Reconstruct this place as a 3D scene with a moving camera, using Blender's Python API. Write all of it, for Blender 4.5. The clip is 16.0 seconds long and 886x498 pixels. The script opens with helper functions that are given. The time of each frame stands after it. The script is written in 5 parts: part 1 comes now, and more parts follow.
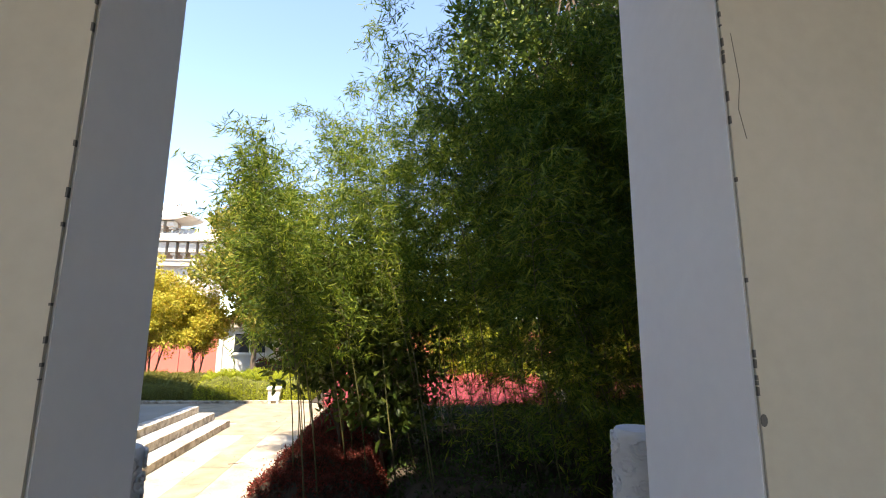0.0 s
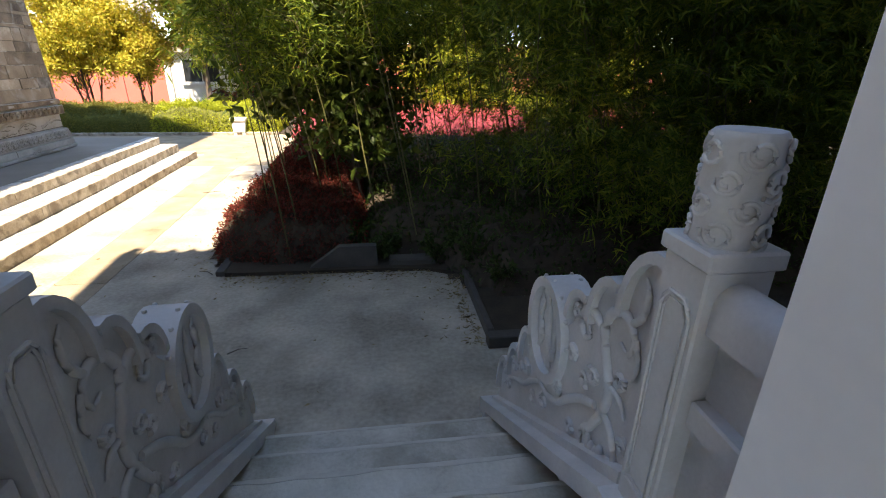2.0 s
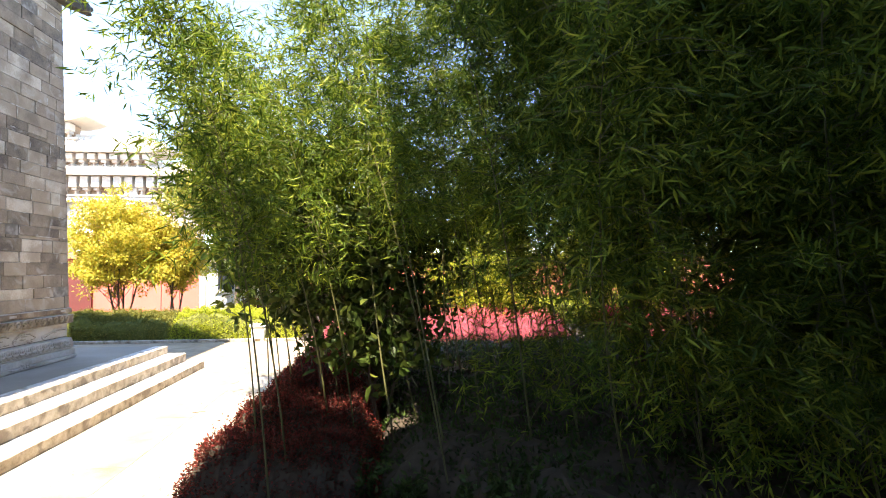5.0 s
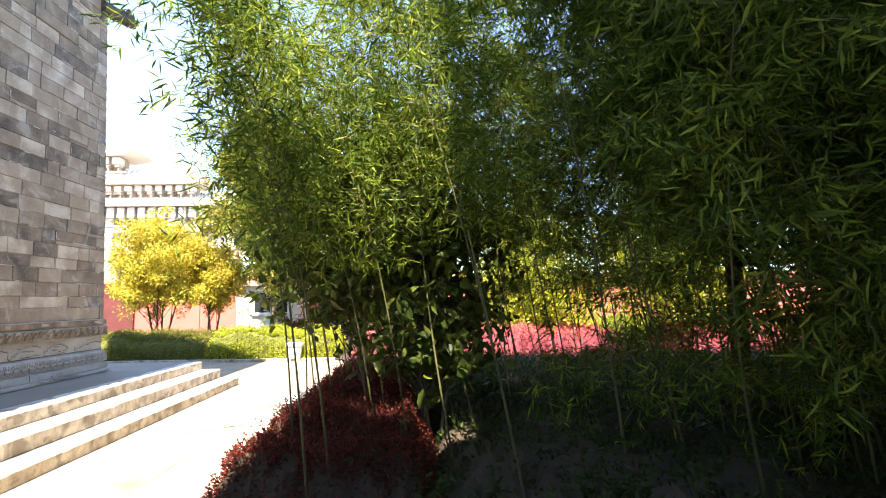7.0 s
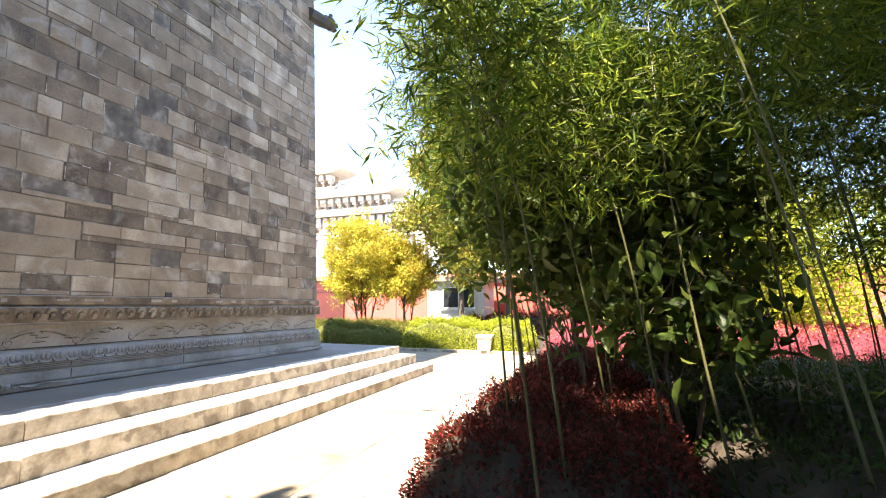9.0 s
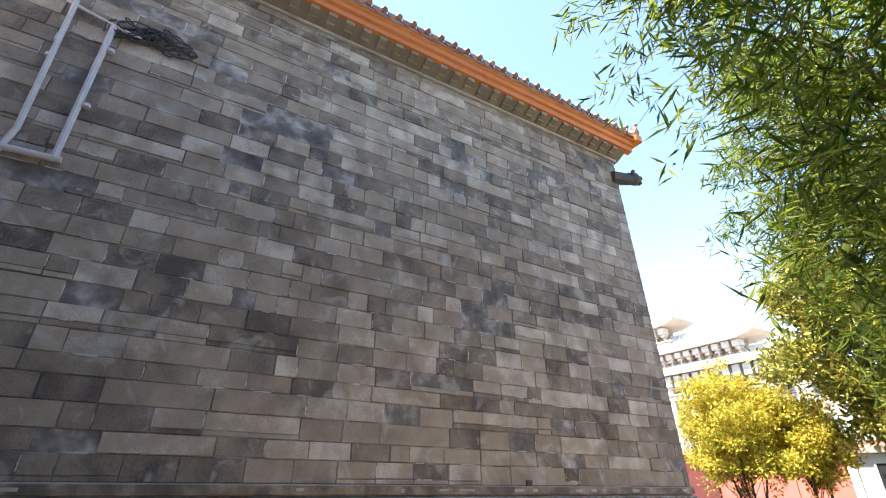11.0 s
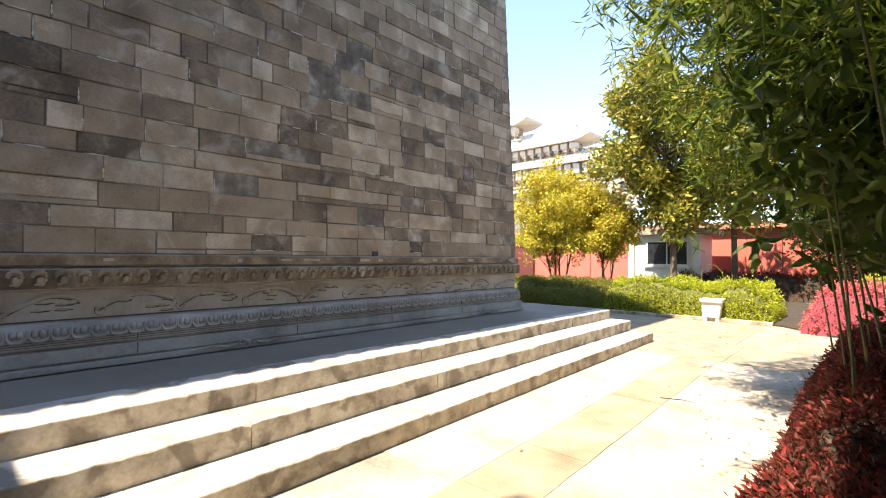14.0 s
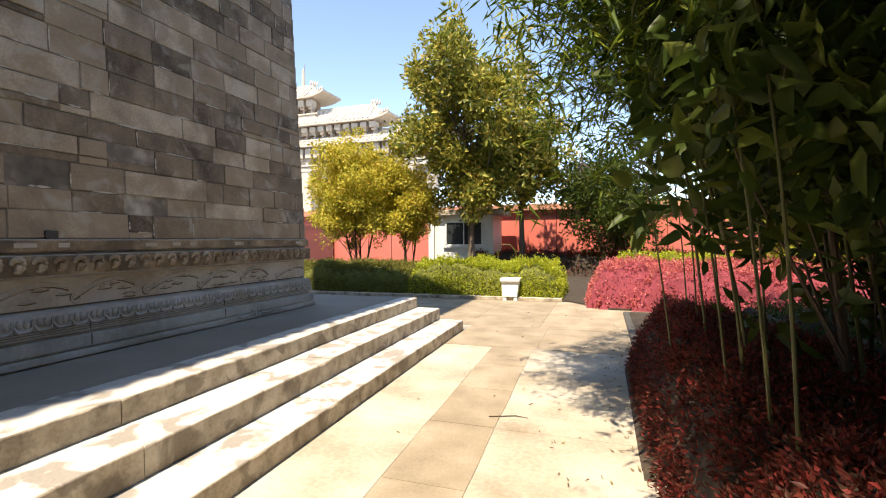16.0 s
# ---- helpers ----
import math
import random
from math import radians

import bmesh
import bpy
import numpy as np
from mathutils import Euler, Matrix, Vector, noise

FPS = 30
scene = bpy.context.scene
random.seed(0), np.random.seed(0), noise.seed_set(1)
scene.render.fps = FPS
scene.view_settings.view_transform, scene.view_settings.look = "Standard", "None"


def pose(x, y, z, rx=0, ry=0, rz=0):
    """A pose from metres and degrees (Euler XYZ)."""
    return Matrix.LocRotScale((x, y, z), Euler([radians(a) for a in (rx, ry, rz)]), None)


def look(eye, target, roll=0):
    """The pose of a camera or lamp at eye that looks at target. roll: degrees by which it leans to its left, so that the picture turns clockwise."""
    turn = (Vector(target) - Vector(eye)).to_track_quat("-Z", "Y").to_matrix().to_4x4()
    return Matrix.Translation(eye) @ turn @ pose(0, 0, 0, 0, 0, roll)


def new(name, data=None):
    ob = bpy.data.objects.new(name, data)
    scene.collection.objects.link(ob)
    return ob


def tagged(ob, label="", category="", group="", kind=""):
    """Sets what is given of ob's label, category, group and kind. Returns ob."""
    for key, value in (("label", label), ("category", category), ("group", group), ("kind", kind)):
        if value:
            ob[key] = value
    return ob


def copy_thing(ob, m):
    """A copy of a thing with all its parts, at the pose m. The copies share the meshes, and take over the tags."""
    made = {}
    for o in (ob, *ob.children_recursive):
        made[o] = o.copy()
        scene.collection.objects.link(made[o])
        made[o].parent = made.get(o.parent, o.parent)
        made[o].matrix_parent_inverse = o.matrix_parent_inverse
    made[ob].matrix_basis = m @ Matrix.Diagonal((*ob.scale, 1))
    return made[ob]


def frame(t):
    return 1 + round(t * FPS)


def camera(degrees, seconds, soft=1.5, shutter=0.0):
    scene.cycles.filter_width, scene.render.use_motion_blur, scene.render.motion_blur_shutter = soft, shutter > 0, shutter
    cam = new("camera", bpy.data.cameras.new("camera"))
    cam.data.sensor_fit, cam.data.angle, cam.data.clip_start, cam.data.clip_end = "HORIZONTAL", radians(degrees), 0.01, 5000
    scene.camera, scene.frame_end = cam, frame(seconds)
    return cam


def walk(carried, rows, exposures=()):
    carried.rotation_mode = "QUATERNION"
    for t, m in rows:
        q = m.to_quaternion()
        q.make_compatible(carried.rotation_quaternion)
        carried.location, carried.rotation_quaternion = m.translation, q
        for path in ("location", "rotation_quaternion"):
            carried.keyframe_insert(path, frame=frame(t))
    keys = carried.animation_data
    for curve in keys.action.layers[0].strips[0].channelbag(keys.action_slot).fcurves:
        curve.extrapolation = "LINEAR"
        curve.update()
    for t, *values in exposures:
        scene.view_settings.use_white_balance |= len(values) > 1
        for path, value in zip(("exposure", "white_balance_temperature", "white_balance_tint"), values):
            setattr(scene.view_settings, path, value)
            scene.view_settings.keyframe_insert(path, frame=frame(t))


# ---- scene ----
cam = camera(87.0, 16.0, soft=1.1)
EXPOSURES = [(0, 2.2, 7800, 12), (0.5, 2.3, 7800, 12), (1.5, 2.25, 8100, 12), (2.0, 2.35, 8300, 12), (2.5, 2.68, 8400, 12), (3.2, 2.8, 8500, 12), (4, 2.82, 7800, 12), (8.5, 2.9, 7500, 12), (10, 2.75, 7400, 12), (12.5, 2.38, 7150, 13), (13.5, 2.33, 7900, 11), (16, 1.55, 8000, 11)]
PATH = [
    (0, (-0.04, 0.002, 2.417), (0.105, 1.967, 2.76), 0.5),
    (0.5, (-0.02, 0.13, 2.383), (0.116, 2.122, 2.5), 0.4),
    (1, (-0.057, 0.296, 2.347), (0.171, 2.283, 2.311), 0.6),
    (1.5, (-0.099, 0.451, 2.312), (0.222, 2.404, 2.022), 0.6),
    (2, (-0.072, 0.624, 2.235), (0.186, 2.462, 1.49), 0.8),
    (2.5, (-0.005, 0.828, 2.165), (0.163, 2.556, 1.171), 0.7),
    (3, (0.029, 0.99, 2.153), (0.219, 2.742, 1.207), 0.5),
    (3.5, (-0.016, 1.211, 2.283), (0.235, 3.139, 1.812), 0.5),
    (4, (-0.005, 1.417, 2.317), (0.175, 3.404, 2.187), 0.7),
    (6.3, (-0.173, 2.236, 1.834), (0.0, 4.222, 1.99), -1.1),
    (6.5, (-0.195, 2.314, 1.806), (-0.055, 4.301, 1.981), -1.0),
    (7, (-0.288, 2.509, 1.709), (-0.249, 4.497, 1.926), -0.8),
    (7.5, (-0.3, 2.689, 1.639), (-0.352, 4.678, 1.846), -0.7),
    (8, (-0.3, 2.97, 1.489), (-0.48, 4.953, 1.684), -0.7),
    (8.5, (-0.564, 3.235, 1.366), (-0.947, 5.188, 1.566), -0.2),
    (9, (-0.771, 3.483, 1.353), (-1.47, 5.342, 1.592), 0.1),
    (9.5, (-0.981, 3.684, 1.404), (-2.056, 5.335, 1.743), 0.5),
    (10, (-1.159, 3.711, 1.462), (-2.582, 5.016, 1.985), 0.9),
    (10.2, (-1.172, 3.711, 1.466), (-2.701, 4.851, 2.068), 1.0),
    (12.3, (-1.181, 3.88, 1.584), (-2.697, 4.699, 2.599), 1.1),
    (12.5, (-1.174, 3.899, 1.561), (-2.733, 4.781, 2.45), 0.9),
    (13, (-1.345, 3.941, 1.517), (-2.941, 5.022, 2.052), 0.7),
    (13.5, (-1.452, 3.961, 1.456), (-2.959, 5.258, 1.672), 0.5),
    (14, (-1.56, 4.15, 1.423), (-2.92, 5.616, 1.465), 0.3),
    (14.5, (-1.723, 4.412, 1.42), (-2.971, 5.975, 1.424), 0.1),
    (15, (-2.001, 4.738, 1.445), (-3.077, 6.424, 1.433), 0.1),
    (15.5, (-2.201, 5.145, 1.429), (-3.105, 6.93, 1.421), -0.1),
    (16, (-2.344, 5.602, 1.411), (-2.99, 7.494, 1.375), -0.5),
]
walk(cam, [(t, look(eye, target, roll)) for t, eye, target, roll in PATH], EXPOSURES)

# ---- light ----
SUN_EL, SUN_AZ = radians(60), math.atan2(0.19, 1.0)  # the sun stands behind the walker, a little to the left
world = bpy.data.worlds.new("sky")
scene.world = world
world.use_nodes = True
wn = world.node_tree.nodes
sky = wn.new("ShaderNodeTexSky")
sky.sky_type, sky.sun_disc = "NISHITA", False
sky.sun_elevation, sky.sun_rotation = SUN_EL, math.pi + SUN_AZ
sky.altitude = 2200.0
sky.air_density, sky.dust_density, sky.ozone_density = 1.0, 0.0, 3.0
world.node_tree.links.new(sky.outputs[0], wn["Background"].inputs[0])
wn["Background"].inputs[1].default_value = 0.15
sun = new("sun", bpy.data.lights.new("sun", "SUN"))
sun.data.energy, sun.data.angle, sun.data.color = 3.2, radians(0.6), (1.0, 0.945, 0.87)
SUN_FROM = Vector((-math.sin(SUN_AZ) * math.cos(SUN_EL), -math.cos(SUN_AZ) * math.cos(SUN_EL), math.sin(SUN_EL)))
sun.matrix_world = look(SUN_FROM * 60, (0, 0, 0))


# ---- materials ----
def mat(name, stops, scale=3.0, fine=40.0, rough=0.8, bump=0.3, spread=0.0, stains=0.0, stain=(0.1, 0.08, 0.06), metal=0.0, leaf=0.0, stretch=(1, 1, 1), frost=0.0, pale_top=None):
    """Two noises mix the colour stops; pieces vary by their random number; leaves let light through."""
    m = bpy.data.materials.new(name)
    m.use_nodes = True
    nt = m.node_tree
    N, L = nt.nodes, nt.links
    bsdf, out = N["Principled BSDF"], N["Material Output"]
    co = N.new("ShaderNodeNewGeometry")
    mp = N.new("ShaderNodeMapping")
    mp.inputs["Scale"].default_value = stretch
    L.new(co.outputs["Position"], mp.inputs["Vector"])
    a, b = N.new("ShaderNodeTexNoise"), N.new("ShaderNodeTexNoise")
    a.inputs["Scale"].default_value, a.inputs["Detail"].default_value = scale, 6
    b.inputs["Scale"].default_value, b.inputs["Detail"].default_value = fine, 4
    L.new(mp.outputs[0], a.inputs["Vector"]), L.new(mp.outputs[0], b.inputs["Vector"])
    mix = N.new("ShaderNodeMath")
    mix.operation = "MULTIPLY_ADD"
    L.new(b.outputs[0], mix.inputs[0])
    mix.inputs[1].default_value = 0.45
    half = N.new("ShaderNodeMath")
    half.operation = "MULTIPLY_ADD"
    L.new(a.outputs[0], half.inputs[0])
    half.inputs[1].default_value, half.inputs[2].default_value = 1.3 if not leaf else 0.4, -0.38 if not leaf else 0.05
    L.new(half.outputs[0], mix.inputs[2])
    last = mix.outputs[0]
    if spread:
        info = N.new("ShaderNodeObjectInfo")
        add = N.new("ShaderNodeMath")
        L.new(info.outputs["Random"], add.inputs[0]), L.new(co.outputs["Random Per Island"], add.inputs[1])
        fr = N.new("ShaderNodeMath")
        fr.operation = "FRACT"
        L.new(add.outputs[0], fr.inputs[0])
        sp = N.new("ShaderNodeMath")
        sp.operation = "MULTIPLY_ADD"
        L.new(fr.outputs[0], sp.inputs[0])
        sp.inputs[1].default_value = spread
        off = N.new("ShaderNodeMath")
        off.operation = "MULTIPLY_ADD"
        L.new(last, off.inputs[0])
        off.inputs[1].default_value, off.inputs[2].default_value = 1 - 0.6 * spread, -0.2 * spread
        L.new(off.outputs[0], sp.inputs[2])
        last = sp.outputs[0]
    ramp = N.new("ShaderNodeValToRGB")
    el = ramp.color_ramp.elements
    while len(el) < len(stops):
        el.new(0.5)
    for n, c in enumerate(stops):
        el[n].position, el[n].color = 0.12 + 0.76 * n / max(1, len(stops) - 1), (*c, 1)
    L.new(last, ramp.inputs[0])
    colour = ramp.outputs[0]
    if pale_top:  # upper faces paler: sunlight on the treads put into the colour, with worn patches
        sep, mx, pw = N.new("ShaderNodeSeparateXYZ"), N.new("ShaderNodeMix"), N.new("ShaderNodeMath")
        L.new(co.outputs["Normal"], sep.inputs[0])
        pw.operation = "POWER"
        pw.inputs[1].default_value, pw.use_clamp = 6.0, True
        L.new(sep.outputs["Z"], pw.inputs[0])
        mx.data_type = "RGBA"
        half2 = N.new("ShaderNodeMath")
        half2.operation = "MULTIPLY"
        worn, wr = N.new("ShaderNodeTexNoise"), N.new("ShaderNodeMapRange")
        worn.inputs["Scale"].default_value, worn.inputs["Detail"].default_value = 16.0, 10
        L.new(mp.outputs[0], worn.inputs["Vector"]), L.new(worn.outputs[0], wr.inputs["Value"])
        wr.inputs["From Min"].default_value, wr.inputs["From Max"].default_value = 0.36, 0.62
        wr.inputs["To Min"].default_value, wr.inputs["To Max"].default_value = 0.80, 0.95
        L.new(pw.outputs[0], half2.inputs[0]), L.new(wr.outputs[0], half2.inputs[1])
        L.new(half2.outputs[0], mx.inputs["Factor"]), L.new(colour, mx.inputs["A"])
        mx.inputs["B"].default_value = (*pale_top, 1)
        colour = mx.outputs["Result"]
    if stains:
        c = N.new("ShaderNodeTexNoise")
        c.inputs["Scale"].default_value, c.inputs["Detail"].default_value, c.inputs["Distortion"].default_value = scale * 0.6, 8, 0.6
        L.new(mp.outputs[0], c.inputs["Vector"])
        cr = N.new("ShaderNodeMapRange")
        cr.inputs["From Min"].default_value, cr.inputs["From Max"].default_value, cr.inputs["To Max"].default_value = 0.52, 0.6 if stains > 0.5 else 0.7, stains
        L.new(c.outputs[0], cr.inputs["Value"])
        mx = N.new("ShaderNodeMix")
        mx.data_type = "RGBA"
        L.new(cr.outputs[0], mx.inputs["Factor"]), L.new(colour, mx.inputs["A"])
        mx.inputs["B"].default_value = (*stain, 1)
        colour = mx.outputs["Result"]
    if frost:  # pale lime bloom in patches
        c = N.new("ShaderNodeTexNoise")
        c.inputs["Scale"].default_value, c.inputs["Detail"].default_value, c.inputs["Distortion"].default_value = 2.6, 12, 1.6
        L.new(mp.outputs[0], c.inputs["Vector"])
        cr = N.new("ShaderNodeMapRange")
        cr.inputs["From Min"].default_value, cr.inputs["From Max"].default_value, cr.inputs["To Max"].default_value = 0.56, 0.68, frost
        L.new(c.outputs[0], cr.inputs["Value"])
        mx = N.new("ShaderNodeMix")
        mx.data_type = "RGBA"
        L.new(cr.outputs[0], mx.inputs["Factor"]), L.new(colour, mx.inputs["A"])
        mx.inputs["B"].default_value = (0.46, 0.44, 0.40, 1)
        colour = mx.outputs["Result"]
    L.new(colour, bsdf.inputs["Base Color"])
    bsdf.inputs["Roughness"].default_value, bsdf.inputs["Metallic"].default_value = rough, metal
    if bump:
        bp = N.new("ShaderNodeBump")
        bp.inputs["Strength"].default_value, bp.inputs["Distance"].default_value = bump, 0.01
        L.new(mix.outputs[0], bp.inputs["Height"]), L.new(bp.outputs[0], bsdf.inputs["Normal"])
    if leaf:
        bsdf.inputs["Specular IOR Level"].default_value = 0.25
        tr, ms = N.new("ShaderNodeBsdfTranslucent"), N.new("ShaderNodeMixShader")
        L.new(colour, tr.inputs[0])
        ms.inputs[0].default_value = leaf
        L.new(bsdf.outputs[0], ms.inputs[1]), L.new(tr.outputs[0], ms.inputs[2]), L.new(ms.outputs[0], out.inputs[0])
    return m


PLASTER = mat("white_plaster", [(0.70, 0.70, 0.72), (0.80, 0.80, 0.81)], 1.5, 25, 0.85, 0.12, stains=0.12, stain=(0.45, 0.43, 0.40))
# Beige plaster, darkened: the gate hall's indoor shade is put into the colour.
BEIGE = mat("shaded_beige_plaster", [(0.36, 0.32, 0.26), (0.46, 0.41, 0.34)], 1.2, 30, 0.9, 0.15, stains=0.2, stain=(0.40, 0.36, 0.30))
CARVED = mat("carved_grey_stone", [(0.46, 0.455, 0.45), (0.62, 0.61, 0.60)], 5, 70, 0.75, 0.3, stains=0.25, stain=(0.38, 0.365, 0.35))
CONCRETE = mat("worn_concrete", [(0.15, 0.13, 0.104), (0.38, 0.345, 0.285), (0.60, 0.55, 0.46)], 1.3, 26, 0.9, 0.9, stains=0.5, stain=(0.19, 0.165, 0.13))
PAVER = mat("sandstone_paver", [(0.20, 0.155, 0.105), (0.315, 0.255, 0.18), (0.43, 0.365, 0.275)], 2.4, 55, 0.9, 0.9, spread=0.12, stains=0.35, stain=(0.24, 0.185, 0.125))
PALECON = mat("pale_concrete_bay", [(0.27, 0.215, 0.15), (0.44, 0.385, 0.305), (0.55, 0.51, 0.44)], 1.6, 30, 0.9, 0.6, stains=0.35, stain=(0.32, 0.255, 0.175))
STEPSTONE = mat("weathered_limestone", [(0.22, 0.175, 0.125), (0.45, 0.38, 0.285), (0.62, 0.55, 0.45)], 7.0, 46, 0.85, 1.0, stains=0.6, stain=(0.13, 0.10, 0.07), pale_top=(0.60, 0.575, 0.535))
STAIRSTONE = mat("grey_stair_stone", [(0.28, 0.265, 0.22), (0.52, 0.50, 0.44), (0.70, 0.68, 0.61)], 3.4, 48, 0.9, 0.9, spread=0.3, stains=0.5, stain=(0.24, 0.22, 0.17))
NOSING = mat("worn_step_edge", [(0.44, 0.425, 0.38), (0.62, 0.60, 0.54)], 6, 40, 0.85, 0.4, stains=0.4, stain=(0.33, 0.31, 0.26))
WAIST = mat("ochre_stained_marble", [(0.27, 0.22, 0.155), (0.44, 0.40, 0.345), (0.55, 0.53, 0.49)], 2.2, 25, 0.85, 0.5, stains=0.45, stain=(0.30, 0.215, 0.125))
PLATFORM = mat("grey_platform_stone", [(0.20, 0.175, 0.145), (0.285, 0.255, 0.215)], 1.3, 25, 0.8, 0.25, stains=0.3, stain=(0.33, 0.31, 0.28))
BRICK = mat("grey_city_brick", [(0.088, 0.070, 0.055), (0.210, 0.164, 0.120), (0.306, 0.240, 0.175), (0.376, 0.302, 0.226), (0.56, 0.488, 0.40)], 3.2, 46, 0.85, 1.0, spread=0.58, stains=0.5, stain=(0.128, 0.098, 0.073), frost=0.45)
SMEAR = mat("pale_lime_smear", [(0.40, 0.37, 0.32), (0.60, 0.57, 0.52)], 5, 30, 0.95, 0.3)
MORTAR = mat("lime_mortar", [(0.05, 0.043, 0.037), (0.17, 0.15, 0.13), (0.55, 0.51, 0.46)], 2.6, 12, 0.95, 0.4)
BASESTONE = mat("carved_marble_base", [(0.26, 0.235, 0.205), (0.42, 0.40, 0.37), (0.57, 0.55, 0.52)], 2.6, 30, 0.8, 0.6, stains=0.4, stain=(0.24, 0.195, 0.145))
BUDSTONE = mat("rust_stained_carving", [(0.13, 0.09, 0.06), (0.31, 0.235, 0.16), (0.50, 0.43, 0.34)], 4.5, 30, 0.85, 0.5, stains=0.5, stain=(0.11, 0.08, 0.055))
GROOVE = mat("dirt_filled_groove", [(0.07, 0.055, 0.04), (0.15, 0.12, 0.09)], 6, 40, 0.95, 0.3)
BANDSTONE = mat("rusty_band_stone", [(0.075, 0.055, 0.042), (0.24, 0.175, 0.115), (0.46, 0.385, 0.285)], 3.6, 30, 0.85, 0.5, stains=0.65, stain=(0.085, 0.062, 0.046))
ORANGE = mat("orange_glazed_fascia", [(0.50, 0.13, 0.015), (0.66, 0.21, 0.025)], 3, 30, 0.35, 0.15, stains=0.2, stain=(0.3, 0.12, 0.03))
TILE = mat("brown_glazed_tile", [(0.15, 0.055, 0.025), (0.27, 0.11, 0.05), (0.36, 0.19, 0.10)], 5, 40, 0.45, 0.2, spread=0.4)
SOFFIT = mat("brick_soffit", [(0.20, 0.17, 0.13), (0.32, 0.27, 0.21)], 4, 40, 0.9, 0.3)
PIPE = mat("grey_painted_pipe", [(0.45, 0.42, 0.41), (0.60, 0.56, 0.54)], 6, 50, 0.5, 0.1)
CABLE = mat("black_cable", [(0.02, 0.02, 0.02), (0.05, 0.05, 0.05)], 8, 60, 0.5, 0.1)
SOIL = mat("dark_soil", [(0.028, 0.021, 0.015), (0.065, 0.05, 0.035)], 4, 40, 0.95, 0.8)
KERB = mat("dark_kerb_stone", [(0.055, 0.052, 0.048), (0.105, 0.098, 0.088)], 4, 40, 0.9, 0.4)
REDWALL = mat("red_lime_wall", [(0.58, 0.13, 0.095), (0.68, 0.18, 0.135)], 0.6, 12, 0.85, 0.15, stains=0.25, stain=(0.42, 0.09, 0.07))
DARKRED = mat("dark_red_door", [(0.10, 0.02, 0.015), (0.16, 0.03, 0.02)], 2, 20, 0.6, 0.1)
CREAM = mat("cream_archway_stone", [(0.46, 0.40, 0.34), (0.58, 0.52, 0.45)], 0.8, 10, 0.8, 0.2, stains=0.25, stain=(0.5, 0.36, 0.26))
# Archway stone again, with the shade under its eaves put into the ochre.
ARCHSHADE = mat("ochre_archway_shadow_stone", [(0.22, 0.14, 0.09), (0.34, 0.23, 0.15)], 1.0, 12, 0.85, 0.2)
WHITEP = mat("white_painted_metal", [(0.70, 0.70, 0.68), (0.80, 0.80, 0.78)], 2, 30, 0.5, 0.05, stains=0.15, stain=(0.5, 0.46, 0.4))
BARK = mat("tree_bark", [(0.08, 0.06, 0.045), (0.17, 0.13, 0.10)], 6, 40, 0.95, 0.8, stretch=(1, 1, 0.3))
CULM = mat("bamboo_culm", [(0.07, 0.075, 0.022), (0.15, 0.14, 0.05)], 3, 30, 0.5, 0.1, spread=0.3, stretch=(1, 1, 0.4))
TWIG = mat("shrub_twigs", [(0.035, 0.025, 0.018), (0.08, 0.06, 0.04)], 6, 40, 0.95, 0.6)
BAMBOO = mat("bamboo_leaf", [(0.03, 0.07, 0.012), (0.14, 0.215, 0.026), (0.45, 0.48, 0.06)], 0.5, 9, 0.5, 0, spread=0.5, leaf=0.48)
BROAD = mat("broad_leaf", [(0.03, 0.056, 0.012), (0.07, 0.108, 0.021), (0.17, 0.19, 0.036)], 0.7, 9, 0.45, 0, spread=0.5, leaf=0.38)
YELLOWL = mat("autumn_yellow_leaf", [(0.22, 0.24, 0.03), (0.50, 0.46, 0.06), (0.68, 0.58, 0.10), (0.60, 0.36, 0.08)], 0.5, 9, 0.55, 0, spread=0.6, leaf=0.4)
MAGNOL = mat("magnolia_leaf", [(0.07, 0.10, 0.02), (0.22, 0.24, 0.04), (0.44, 0.39, 0.07), (0.48, 0.31, 0.10)], 0.5, 9, 0.4, 0, spread=0.6, leaf=0.3)
DARKLEAF = mat("dark_evergreen_leaf", [(0.035, 0.078, 0.016), (0.12, 0.18, 0.036), (0.34, 0.36, 0.065)], 0.5, 9, 0.45, 0, spread=0.5, leaf=0.35)
REDLEAF = mat("red_shrub_leaf", [(0.055, 0.030, 0.018), (0.155, 0.042, 0.029), (0.38, 0.055, 0.048)], 1.5, 12, 0.5, 0, spread=0.7, leaf=0.4)
PINKLEAF = mat("pink_shrub_leaf", [(0.40, 0.07, 0.075), (0.64, 0.17, 0.165), (0.74, 0.34, 0.29)], 1.0, 12, 0.5, 0, spread=0.5, leaf=0.4)
LIME = mat("yellow_green_hedge_leaf", [(0.20, 0.25, 0.025), (0.42, 0.46, 0.045), (0.64, 0.62, 0.09)], 0.8, 12, 0.5, 0, spread=0.4, leaf=0.4)
OLIVE = mat("olive_hedge_leaf_shaded", [(0.09, 0.10, 0.02), (0.19, 0.19, 0.04), (0.34, 0.29, 0.07)], 0.8, 12, 0.5, 0, spread=0.5, leaf=0.35)
GREENLEAF = mat("green_groundcover_leaf", [(0.025, 0.045, 0.012), (0.045, 0.08, 0.018), (0.09, 0.14, 0.03)], 0.8, 12, 0.5, 0, spread=0.5, leaf=0.35)
LITTER = mat("dry_leaf", [(0.16, 0.12, 0.06), (0.34, 0.27, 0.14)], 3, 20, 0.8, 0, spread=0.5)
GLASS = bpy.data.materials.new("dark_window_glass")
